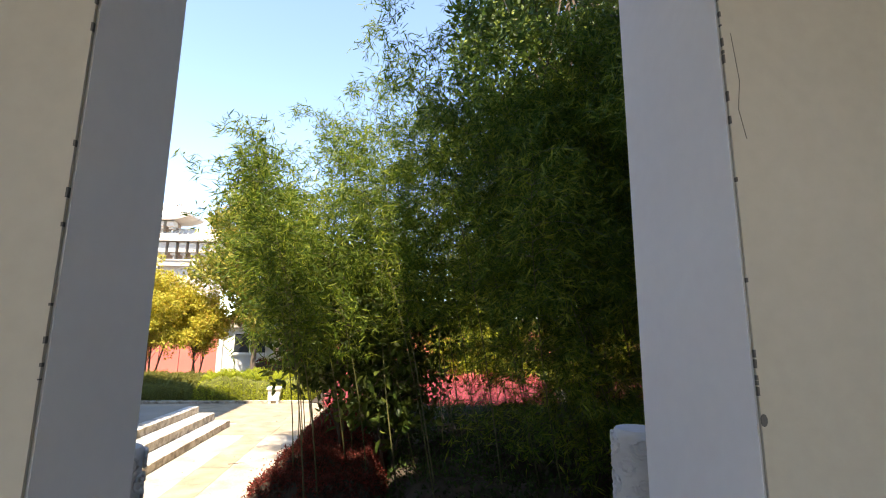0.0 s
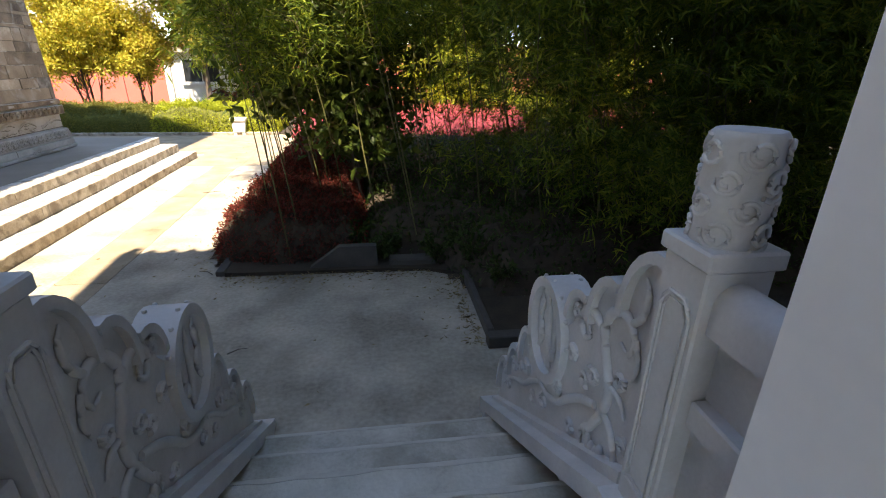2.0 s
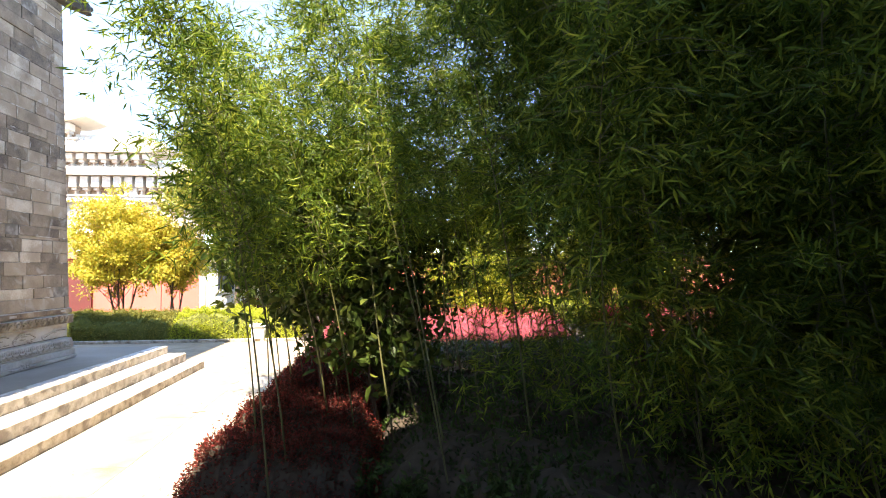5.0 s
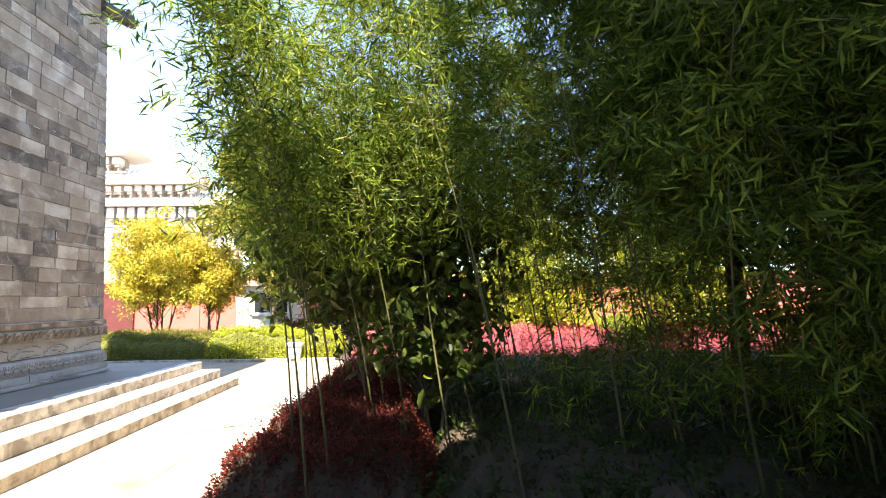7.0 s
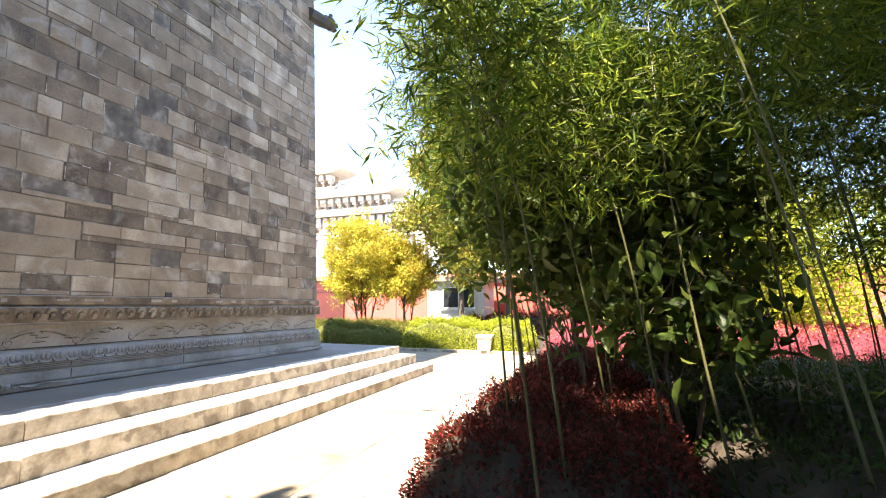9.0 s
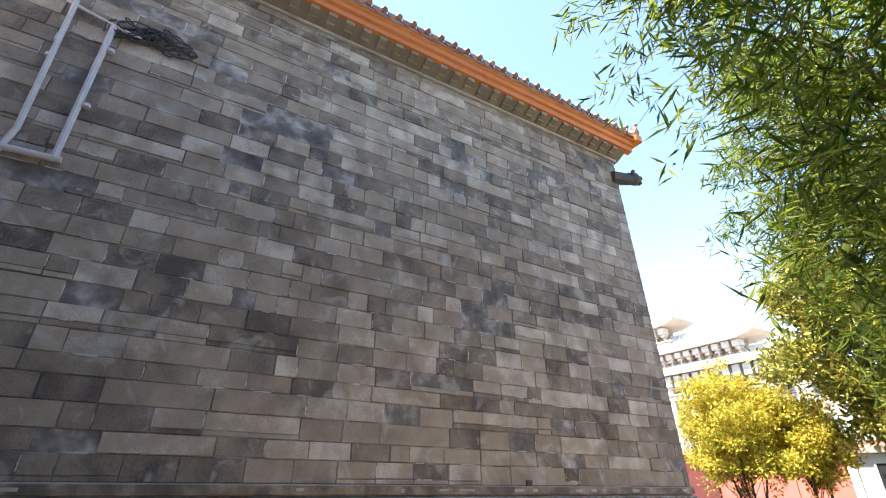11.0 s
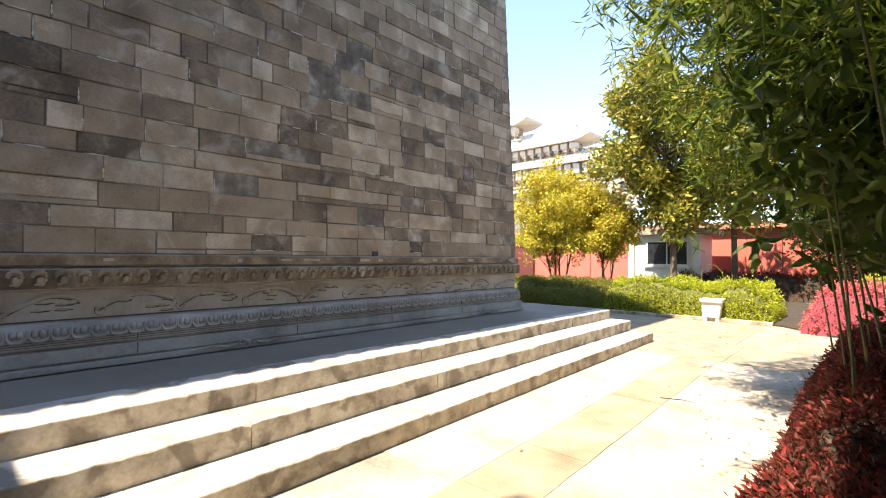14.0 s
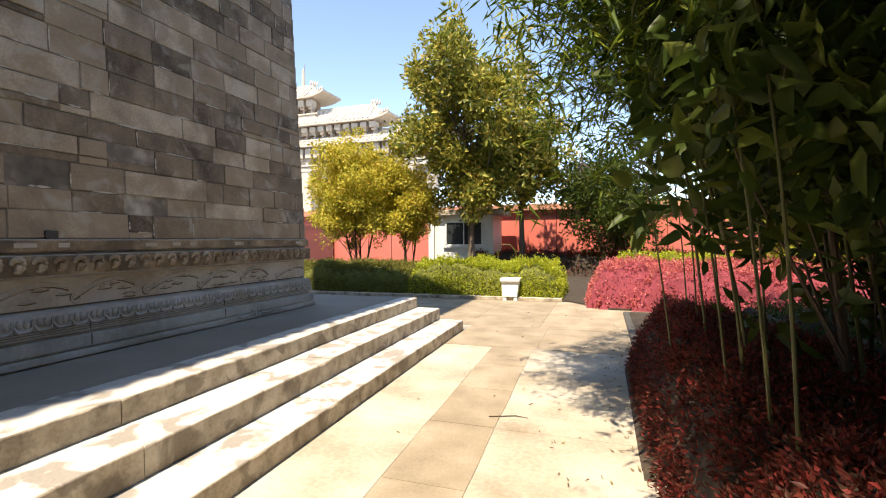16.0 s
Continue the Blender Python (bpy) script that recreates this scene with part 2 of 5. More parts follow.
GLASS.use_nodes = True
GLASS.node_tree.nodes["Principled BSDF"].inputs["Base Color"].default_value = (0.03, 0.035, 0.04, 1)
GLASS.node_tree.nodes["Principled BSDF"].inputs["Roughness"].default_value = 0.06


# ---- mesh helpers ----
class Shape:
    """Gathers vertices and faces for one mesh."""

    def __init__(self):
        self.v, self.f = [], []

    def add(self, verts, faces):
        n = len(self.v)
        self.v += [tuple(p) for p in verts]
        self.f += [tuple(i + n for i in f) for f in faces]
        return self

    def box(self, x0, x1, y0, y1, z0, z1, c=0.0):
        """A box; c: chamfer of all its edges."""
        if not c:
            return self.add([(x, y, z) for x in (x0, x1) for y in (y0, y1) for z in (z0, z1)], [(0, 1, 3, 2), (4, 6, 7, 5), (0, 4, 5, 1), (2, 3, 7, 6), (0, 2, 6, 4), (1, 5, 7, 3)])
        bm = bmesh.new()
        bmesh.ops.create_cube(bm, size=1)
        for q in bm.verts:
            q.co = Vector(((x0 + x1) / 2 + q.co.x * (x1 - x0), (y0 + y1) / 2 + q.co.y * (y1 - y0), (z0 + z1) / 2 + q.co.z * (z1 - z0)))
        bmesh.ops.bevel(bm, geom=bm.edges[:], offset=c, segments=1, affect="EDGES")
        bm.verts.index_update()
        self.add([q.co[:] for q in bm.verts], [[q.index for q in f.verts] for f in bm.faces])
        bm.free()
        return self

    def tube(self, pts, radii, n=8, squash=None):
        """A tube along points; radii: one number or one for each point. squash: (axis, factor) flattens it about its path."""
        pts = [Vector(p) for p in pts]
        radii = [radii] * len(pts) if isinstance(radii, (int, float)) else radii
        verts, faces = [], []
        for i, p in enumerate(pts):
            d = (pts[min(i + 1, len(pts) - 1)] - pts[max(i - 1, 0)]).normalized()
            s = d.cross(Vector((0, 0, 1)) if abs(d.z) < 0.95 else Vector((1, 0, 0))).normalized()
            u = s.cross(d)
            for k in range(n):
                a = 2 * math.pi * k / n
                off = (s * math.cos(a) + u * math.sin(a)) * radii[i]
                if squash:
                    off[squash[0]] *= squash[1]
                verts.append(p + off)
        for i in range(len(pts) - 1):
            for k in range(n):
                a, b = i * n + k, i * n + (k + 1) % n
                faces.append((a, b, b + n, a + n))
        faces += [tuple(range(n - 1, -1, -1)), tuple(range((len(pts) - 1) * n, len(pts) * n))]
        return self.add(verts, faces)

    def prism(self, outline, axis, a, b):
        """An outline of (u, w) pairs drawn out along an axis from a to b."""
        def place(u, w, h):
            return [(h, u, w), (u, h, w), (u, w, h)][axis]
        n = len(outline)
        verts = [place(u, w, a) for u, w in outline] + [place(u, w, b) for u, w in outline]
        faces = [(i, (i + 1) % n, (i + 1) % n + n, i + n) for i in range(n)]
        return self.add(verts, faces + [tuple(range(n - 1, -1, -1)), tuple(range(n, 2 * n))])

    def ball(self, c, r, n=8, m=5):
        rx, ry, rz = (r, r, r) if isinstance(r, (int, float)) else r
        verts = [(c[0], c[1], c[2] - rz)]
        for j in range(1, m):
            a = math.pi * j / m - math.pi / 2
            verts += [(c[0] + rx * math.cos(a) * math.cos(2 * math.pi * k / n), c[1] + ry * math.cos(a) * math.sin(2 * math.pi * k / n), c[2] + rz * math.sin(a)) for k in range(n)]
        verts.append((c[0], c[1], c[2] + rz))
        faces = [(0, 1 + (k + 1) % n, 1 + k) for k in range(n)]
        for j in range(m - 2):
            faces += [(1 + j * n + k, 1 + j * n + (k + 1) % n, 1 + (j + 1) * n + (k + 1) % n, 1 + (j + 1) * n + k) for k in range(n)]
        last = 1 + (m - 2) * n
        return self.add(verts, faces + [(last + k, last + (k + 1) % n, len(verts) - 1) for k in range(n)])

    def mesh(self, name, material, smooth=False):
        me = bpy.data.meshes.new(name)
        me.from_pydata(self.v, [], self.f)
        bm = bmesh.new()
        bm.from_mesh(me)
        bmesh.ops.recalc_face_normals(bm, faces=bm.faces[:])
        bm.to_mesh(me)
        bm.free()
        me.materials.append(material)
        if smooth:
            me.shade_smooth()
            me.set_sharp_from_angle(angle=radians(40))
        return me


def part(name, shape, material, parent=None, label="", smooth=False):
    """One mesh object under a thing or part; shape: a Shape or a mesh."""
    me = shape if isinstance(shape, bpy.types.Mesh) else shape.mesh(name, material, smooth)
    ob = new(name, me)
    ob.parent = parent
    return tagged(ob, label)


def thing(name, label, category, group="", kind="", at=(0, 0, 0)):
    ob = new(name)
    ob.location = at
    ob.empty_display_size = 0.1
    return tagged(ob, label, category, group, kind)


def fill_mesh(me, V, F, material):
    n = len(F) // 3
    me.vertices.add(len(V))
    me.vertices.foreach_set("co", V.ravel())
    me.loops.add(3 * n)
    me.loops.foreach_set("vertex_index", F.astype(np.int32))
    me.polygons.add(n)
    me.polygons.foreach_set("loop_start", (np.arange(n) * 3).astype(np.int32))
    me.update(calc_edges=True)
    me.validate()
    me.materials.append(material)
    return me


def leaf_mesh(name, P, D, length, width, material, fold=0.25, rng=None):
    """Many folded leaves: base points P, directions D, lengths and widths."""
    rng = rng or np.random.default_rng(1)
    P, D = np.asarray(P, float), np.asarray(D, float)
    n = len(P)
    D /= np.linalg.norm(D, axis=1)[:, None] + 1e-9
    R = rng.normal(size=(n, 3))
    S = np.cross(D, R)
    S /= np.linalg.norm(S, axis=1)[:, None] + 1e-9
    U = np.cross(S, D)
    ln = (length * rng.uniform(0.65, 1.25, n))[:, None]
    wd = (width * rng.uniform(0.7, 1.2, n))[:, None] / 2
    if width / length > 0.3 and length > 0.12:  # oval outline with a drooping tip
        a, b = P + D * ln * 0.28 + U * wd * fold * 1.6, P + D * ln * 0.66 + U * wd * fold * 1.4
        V = np.stack([P, a + S * wd * 0.95, b + S * wd * 0.8, P + D * ln - U * ln * 0.10, b - S * wd * 0.8, a - S * wd * 0.95, P + D * ln * 0.5], 1).reshape(-1, 3)
        me = bpy.data.meshes.new(name)
        F = (np.arange(n)[:, None] * 7 + np.array([[0, 1, 6, 1, 2, 6, 2, 3, 6, 3, 4, 6, 4, 5, 6, 5, 0, 6]])).reshape(-1)
        return fill_mesh(me, V, F, material)
    mid = P + D * ln * 0.42 + U * wd * fold * 2
    V = np.stack([P, mid + S * wd, P + D * ln - U * ln * 0.06, mid - S * wd], 1).reshape(-1, 3)
    me = bpy.data.meshes.new(name)
    F = (np.arange(n)[:, None] * 4 + np.array([[0, 1, 2, 0, 2, 3]])).reshape(-1)
    return fill_mesh(me, V, F, material)


# ---- ground and gate hall ----
FLOOR = 0.96  # the gate hall's floor
g = Shape().add([(-400, -400, 0), (400, -400, 0), (400, 400, 0), (-400, 400, 0)], [(0, 1, 2, 3)])
tagged(part("ground", g, CONCRETE), "worn pale concrete ground, dusty and stained", "ground", kind="structure")

JL, JR, Y0, Y1 = -0.56, 0.565, 0.80, 1.20  # the doorway's jambs and the wall's two faces
YL = 0.735  # inner face beside the other jamb
gate_wall = thing("wall_gate_hall", "white plastered gate hall wall with a tall doorway", "wall", kind="structure")
part("wall_left", Shape().box(-3.0, JL, YL + 0.004, 1.0, 0.0, 8.1), PLASTER, gate_wall)
part("wall_right", Shape().box(JR, 2.2, Y0 + 0.004, Y1, 0.0, 8.1), PLASTER, gate_wall)
part("lintel", Shape().box(JL + 0.002, JR, Y0 + 0.004, Y1, 3.9, 8.1), PLASTER, gate_wall)
part("inner_plaster_left", Shape().box(-3.0, JL - 0.001, YL - 0.006, YL, FLOOR, 4.2), BEIGE, gate_wall, "beige inner plaster, darkened for the indoor shade")
part("inner_plaster_right", Shape().box(JR + 0.001, 2.2, Y0 - 0.006, Y0, FLOOR, 4.2), BEIGE, gate_wall, "beige inner plaster, darkened for the indoor shade")
wear = Shape()
rng = np.random.default_rng(5)
for side in (JL - 0.001, JR + 0.001):  # chipped paint along the inner arrises
    yw = Y0 if side > 0 else YL
    for z in rng.uniform(FLOOR + 0.6, 3.6, 26):
        h = rng.uniform(0.002, 0.018)
        wear.box(side - 0.0016, side + 0.0016, yw - 0.0075, yw - 0.002, z, z + h)
wear.ball((JR + 0.006, Y0 - 0.006, 2.27), (0.007, 0.002, 0.011))
part("chips", wear, KERB, gate_wall, "dark chips where paint has come off")
part("crack", Shape().tube([(JR + 0.02, Y0 - 0.006, 3.0), (JR + 0.028, Y0 - 0.006, 2.9), (JR + 0.02, Y0 - 0.006, 2.84), (JR + 0.03, Y0 - 0.006, 2.78)], 0.0008, 4), KERB, gate_wall, "thin crack")
tagged(part("floor_gate_hall", Shape().box(-3.0, 2.2, -4.0, 1.13, 0, FLOOR), STAIRSTONE), "grey stone floor of the gate hall", "floor", kind="structure")
back = thing("wall_gate_back", "plain plastered walls closing the gate hall", "wall", kind="structure")
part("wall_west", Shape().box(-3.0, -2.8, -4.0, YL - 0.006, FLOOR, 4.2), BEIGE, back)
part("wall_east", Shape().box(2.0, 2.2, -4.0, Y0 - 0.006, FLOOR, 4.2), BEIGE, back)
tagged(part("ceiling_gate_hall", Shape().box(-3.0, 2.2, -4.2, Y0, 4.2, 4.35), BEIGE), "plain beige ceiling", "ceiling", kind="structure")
roof = thing("gate_hall_roof", "tiled gate hall roof with a deep eave", "roof", kind="structure")
part("slope_front", Shape().prism([(1.70, 8.15), (1.70, 8.27), (-1.4, 9.9), (-1.4, 9.7)], 0, -4.12, 2.2), TILE, roof)
part("slope_back", Shape().prism([(-1.4, 9.7), (-1.4, 9.9), (-4.8, 8.27), (-4.8, 8.15)], 0, -4.12, 2.2), TILE, roof)
eave = Shape()
for k in range(26):
    eave.tube([(-4.03 + k * 0.24, 1.76, 8.23), (-4.03 + k * 0.24, 1.5, 8.38)], 0.06, 8)
part("eave_tiles", eave, TILE, roof)
part("corner_ornament", Shape().ball((-4.02, 1.70, 8.36), (0.07, 0.10, 0.15)), TILE, roof)
link = thing("wall_link", "plain wall joining the gate hall to the brick hall", "wall", kind="structure")
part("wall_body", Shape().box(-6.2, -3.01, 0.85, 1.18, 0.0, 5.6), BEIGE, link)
part("tile_cap", Shape().prism([(0.62, 5.6), (1.42, 5.6), (1.42, 5.68), (1.02, 5.95), (0.62, 5.68)], 0, -6.2, -3.01), TILE, link)
# Unseen storeys, added only to keep sun and sky off the bamboo grove.
shade_mass = thing("gate_tower", "unseen storeys added over the gate hall to shade the grove", "building", kind="structure")
part("middle_storey", Shape().box(-2.5, 14, -8.0, 1.0, 9.0, 10.0), SOFFIT, shade_mass)
part("middle_roof", Shape().prism([(1.75, 10.0), (1.75, 10.12), (-3.5, 10.7), (-8.5, 10.12), (-8.5, 10.0)], 0, -2.7, 14.5), TILE, shade_mass)
part("upper_storey", Shape().box(1.4, 14, -7.0, 0.9, 10.2, 14.0), SOFFIT, shade_mass)
part("side_storey", Shape().box(-1.1, 1.4, -7.0, 0.9, 10.2, 14.0), SOFFIT, shade_mass)
part("side_roof", Shape().prism([(1.7, 14.0), (1.7, 14.2), (-3.5, 15.4), (-8.0, 14.2), (-8.0, 14.0)], 0, -1.3, 1.09), TILE, shade_mass)
part("wing", Shape().box(2.2, 14, -8.0, 1.0, 0, 8.98), SOFFIT, shade_mass)
# Added wall out of view; blocks the eastern sky from the left balustrade.
part("side_wing", Shape().box(4.6, 5.0, 1.0, 3.7, 0, 9.0), SOFFIT, shade_mass)
part("upper_roof", Shape().prism([(2.0, 14.0), (2.0, 14.25), (-3.5, 17.0), (-9.2, 14.25), (-9.2, 14.0)], 0, 1.1, 15), TILE, shade_mass)

# ---- stairs and balustrade ----
stair = thing("stairs", "grey stone steps with worn, dusty treads", "stairs", kind="structure")
RISE, RUN, FIRST = 0.16, 0.31, 2.905


def rough_nosing(x0, x1, y, z):
    """The worn front edge of a tread, proud of it, with an uneven back line."""
    verts, m = [], 40
    for i in range(m + 1):
        x = x0 + (x1 - x0) * i / m
        w = 0.035 + 0.016 * noise.noise(Vector((x * 7, y * 9, 0)))
        d = 0.004 * noise.noise(Vector((x * 15, y, 4)))
        verts += [(x, y - w, z - 0.004), (x, y - w * 0.8, z + 0.003), (x, y - 0.008 + d, z + 0.003), (x, y + 0.004 + d, z - 0.008), (x, y + 0.003 + d, z - 0.05)]
    faces = [(i * 5 + j, i * 5 + j + 1, i * 5 + j + 6, i * 5 + j + 5) for i in range(m) for j in range(4)]
    return Shape().add(verts, faces)


for k in range(5):
    part("step", Shape().box(-0.94, 0.69, FIRST - (k + 1) * RUN - 0.02, FIRST - k * RUN, 0, RISE * (k + 1), 0.016), STAIRSTONE, stair)
for k in range(5):
    y, z = FIRST - k * RUN, RISE * (k + 1)
    part("nosing", rough_nosing(-0.938, 0.688, y, z), NOSING, stair, "paler worn step edge")
part("landing", Shape().box(-0.94, 0.69, 1.132, 1.35, 0, FLOOR, 0.012), STAIRSTONE, stair)
top_z = lambda y: 0.10 + (3.13 - y) * 0.607  # the coping's slope


def curl(s, cy, cz, r, x, turns=1.5, start=0.0, w=0.011, hand=1):
    """A relief scroll in the plane of the panel."""
    pts = []
    for i in range(int(14 * turns) + 1):
        a = start + hand * 2 * math.pi * i / 14
        q = r * (1 - 0.62 * i / (14 * turns))
        pts.append((x, cy + q * math.cos(a), cz + q * math.sin(a)))
    s.tube(pts, [w * (1 - 0.5 * i / len(pts)) for i in range(len(pts))], 6)


def arch(y0, y1, z0, z1, h, n=7):
    """Points of a bulging scallop from (y0, z0) to (y1, z1)."""
    out = []
    for i in range(n + 1):
        a = 1.75 * i / n
        out.append((y0 + (y1 - y0) * (1 - math.cos(a)) / (1 - math.cos(1.75)), z0 + (z1 - z0) * math.sin(a)))
    return out


def balustrade(sx, inner, label):
    """Coping, carved drum panel, newel and rails on one side; sx: the way out from the stairs."""
    b = thing("stair_balustrade", label, "balustrade", "carved stair balustrades")
    X = lambda d: inner + sx * d
    def span(s, d0, d1, *rest, c=0.0):
        return s.box(min(X(d0), X(d1)), max(X(d0), X(d1)), *rest, c)
    part("coping", Shape().prism([(3.17, 0.0), (3.17, 0.10), (3.10, 0.13), (1.62, top_z(1.62)), (1.44, top_z(1.62)), (1.44, top_z(1.62) - 0.09), (1.62, top_z(1.62) - 0.09), (3.02, 0.09), (3.02, 0.0)], 0, X(-0.05), X(0.25)), CARVED, b, "sloping stone coping")
    part("string_wall", Shape().prism([(3.02, 0.0), (3.02, 0.09), (1.62, top_z(1.62) - 0.09), (1.44, top_z(1.62) - 0.09), (1.44, 0.0)], 0, X(0.09), X(0.24)), CARVED, b)
    outline = [(1.62, top_z(1.62)), (3.09, top_z(3.09))]
    outline += arch(3.09, 2.91, 0.26, 0.57, 0.05) + arch(2.905, 2.73, 0.50, 0.78, 0.06) + arch(2.725, 2.59, 0.72, 0.99, 0.06)
    outline += [(2.365 + 0.205 * math.cos(a), 1.115 + 0.245 * math.sin(a)) for a in np.linspace(-0.45, 2.6, 16)]
    outline += arch(2.135, 2.02, 1.30, 1.47, 0.05) + arch(2.015, 1.83, 1.38, 1.61, 0.07) + arch(1.825, 1.62, 1.52, 1.78, 0.06)
    part("drum_panel", Shape().prism(outline, 0, X(0.058), X(0.152)), CARVED, b, "scalloped stone panel", True)
    scallops = [arch(3.09, 2.91, 0.26, 0.57, 0.05), arch(2.905, 2.73, 0.50, 0.78, 0.06), arch(2.725, 2.57, 0.72, 0.99, 0.06),
                arch(2.19, 2.02, 1.30, 1.47, 0.05), arch(2.015, 1.83, 1.38, 1.61, 0.07), arch(1.825, 1.615, 1.52, 1.78, 0.06)]
    for sc in scallops:  # each lobe has a broad raised rim round a sunk field
        cy, cz = sc[-1][0] + 0.03 * (1 if sc[0][0] > sc[-1][0] else -1), sc[0][1] - 0.03
        w = 0.034
        inner_pts = []
        for y, z in sc:
            d = math.hypot(cy - y, cz - z)
            inner_pts.append((y + (cy - y) * min(0.6, w / d), z + (cz - z) * min(0.6, w / d)))
        part("lobe_rim", Shape().prism(sc + inner_pts[::-1], 0, X(0.030), X(0.180)), CARVED, b, "raised rim of a cloud lobe", True)
    ring_n = 32
    def oval(r, q, x):
        return [(x, 2.365 + r * math.cos(2 * math.pi * k / ring_n), 1.115 + q * math.sin(2 * math.pi * k / ring_n)) for k in range(ring_n)]
    loops = [oval(0.212, 0.252, X(0.022)), oval(0.166, 0.206, X(0.022)), oval(0.166, 0.206, X(0.188)), oval(0.212, 0.252, X(0.188))]
    part("drum_ring", Shape().add([p for lp in loops for p in lp], [(m * ring_n + k, m * ring_n + (k + 1) % ring_n, ((m + 1) % 4) * ring_n + (k + 1) % ring_n, ((m + 1) % 4) * ring_n + k) for m in range(4) for k in range(ring_n)]), CARVED, b, "raised studded ring of the drum", True)
    part("panel_foot", Shape().prism([(3.12, top_z(3.12)), (3.12, top_z(3.12) + 0.035), (1.62, top_z(1.62) + 0.05), (1.62, top_z(1.62))], 0, X(0.015), X(0.195)), CARVED, b)
    rel = Shape()
    for face in (0.051, 0.159):
        x = X(face)
        flat = (0, 0.8)
        def stem(pts, w):
            q = []
            for a, c in zip(pts, pts[1:]):
                q += [(a[0] + (c[0] - a[0]) * f, a[1] + (c[1] - a[1]) * f) for f in (0, 0.34, 0.67)]
            q.append(pts[-1])
            sm = [q[0]] + [((q[k - 1][0] + q[k][0] * 2 + q[k + 1][0]) / 4, (q[k - 1][1] + q[k][1] * 2 + q[k + 1][1]) / 4) for k in range(1, len(q) - 1)] + [q[-1]]
            m = len(sm) - 1
            rel.tube([(x, y, z) for y, z in sm], [0.82 * w * (0.55 + 0.6 * math.sin(math.pi * min(1, k / m + 0.1)) ** 0.7) * (1 - 0.35 * k / m) for k in range(m + 1)], 12, flat)
        # the main stem climbs from the palmette and parts into two rolled scrolls under the lobes
        stem([(1.90, 0.98), (1.83, 1.10), (1.80, 1.22), (1.86, 1.32), (1.90, 1.42), (1.86, 1.50), (1.77, 1.53), (1.71, 1.47), (1.74, 1.40), (1.79, 1.42)], 0.026)
        stem([(1.87, 1.36), (1.95, 1.43), (2.03, 1.42), (2.07, 1.35), (2.03, 1.29), (1.98, 1.32), (2.00, 1.36)], 0.022)
        stem([(1.76, 1.50), (1.70, 1.56), (1.69, 1.64), (1.72, 1.68)], 0.017)
        stem([(1.71, 1.48), (1.68, 1.40), (1.70, 1.34)], 0.014)
        stem([(1.88, 1.10), (1.98, 1.05), (2.08, 0.97), (2.18, 0.86), (2.30, 0.80), (2.42, 0.80), (2.50, 0.86)], 0.023)
        stem([(2.40, 0.80), (2.52, 0.72), (2.62, 0.62), (2.74, 0.56), (2.86, 0.48), (2.97, 0.36)], 0.019)
        stem([(1.84, 1.12), (1.76, 1.10), (1.71, 1.02), (1.72, 0.94), (1.77, 0.96)], 0.018)
        stem([(1.90, 1.00), (1.96, 0.92), (1.94, 0.86)], 0.016)
        stem([(1.80, 1.24), (1.74, 1.24), (1.70, 1.19)], 0.014)
        for k in range(5):  # palmette leaves
            a = -2.5 + 0.46 * k
            rel.ball((x, 1.86 + 0.075 * math.cos(a), 1.02 + 0.10 * math.sin(a)), (0.014, 0.020, 0.034), 8, 5)
        for cy, cz, r, st, hd in ((2.10, 1.17, 0.032, 1.0, 1), (2.53, 0.90, 0.045, 0.0, -1), (2.22, 0.92, 0.045, 2.0, 1), (2.60, 0.74, 0.045, 1.0, 1), (2.70, 0.68, 0.036, 3.0, -1), (2.80, 0.62, 0.040, 0.5, 1), (2.88, 0.42, 0.030, 2.0, -1), (2.98, 0.46, 0.036, 0.5, 1), (2.10, 1.36, 0.030, 2.0, -1), (2.05, 0.86, 0.03, 3.0, 1), (1.92, 1.20, 0.035, 0.5, -1), (1.76, 1.30, 0.03, 2.5, 1), (1.98, 1.14, 0.03, 4.0, 1), (2.34, 0.74, 0.035, 1.5, -1), (2.48, 0.66, 0.03, 3.5, 1), (1.68, 1.10, 0.025, 0.0, 1)):
            curl(rel, cy, cz, r, x, 1.3, st, 0.014, hd)
        # straps and blossoms inside the drum
        stem([(2.33, 0.94), (2.36, 1.06), (2.36, 1.18), (2.40, 1.30)], 0.022)
        stem([(2.46, 0.98), (2.42, 1.06), (2.47, 1.14), (2.44, 1.22), (2.49, 1.27)], 0.018)
        stem([(2.25, 1.00), (2.29, 1.08), (2.26, 1.16), (2.30, 1.24)], 0.016)
        for cy, cz in ((2.45, 1.05), (2.28, 1.20), (2.30, 1.02), (2.47, 1.19)):
            rel.ball((x, cy, cz), (0.013, 0.024, 0.036), 8, 5)
    part("relief", rel, CARVED, b, "carved cloud and vine scrolls", True)
    stud = Shape().ball((0, 0, 0), 0.011, 6, 4).mesh("stud", CARVED, True)
    for a in np.linspace(-0.2, 3.0, 8):
        for d in (0.045, 0.165):
            part("stud", stud, None, b).location = (X(d), 2.365 + 0.213 * math.cos(a), 1.115 + 0.253 * math.sin(a))
    newel = part("newel", span(Shape(), 0.012, 0.178, 1.450, 1.610, FLOOR - 0.1, 1.82, c=0.006), CARVED, b, "square stone newel post")
    part("newel_cap", span(Shape(), 0.0, 0.19, 1.438, 1.622, 1.82, 1.865, c=0.006), CARVED, newel)
    fr = Shape()
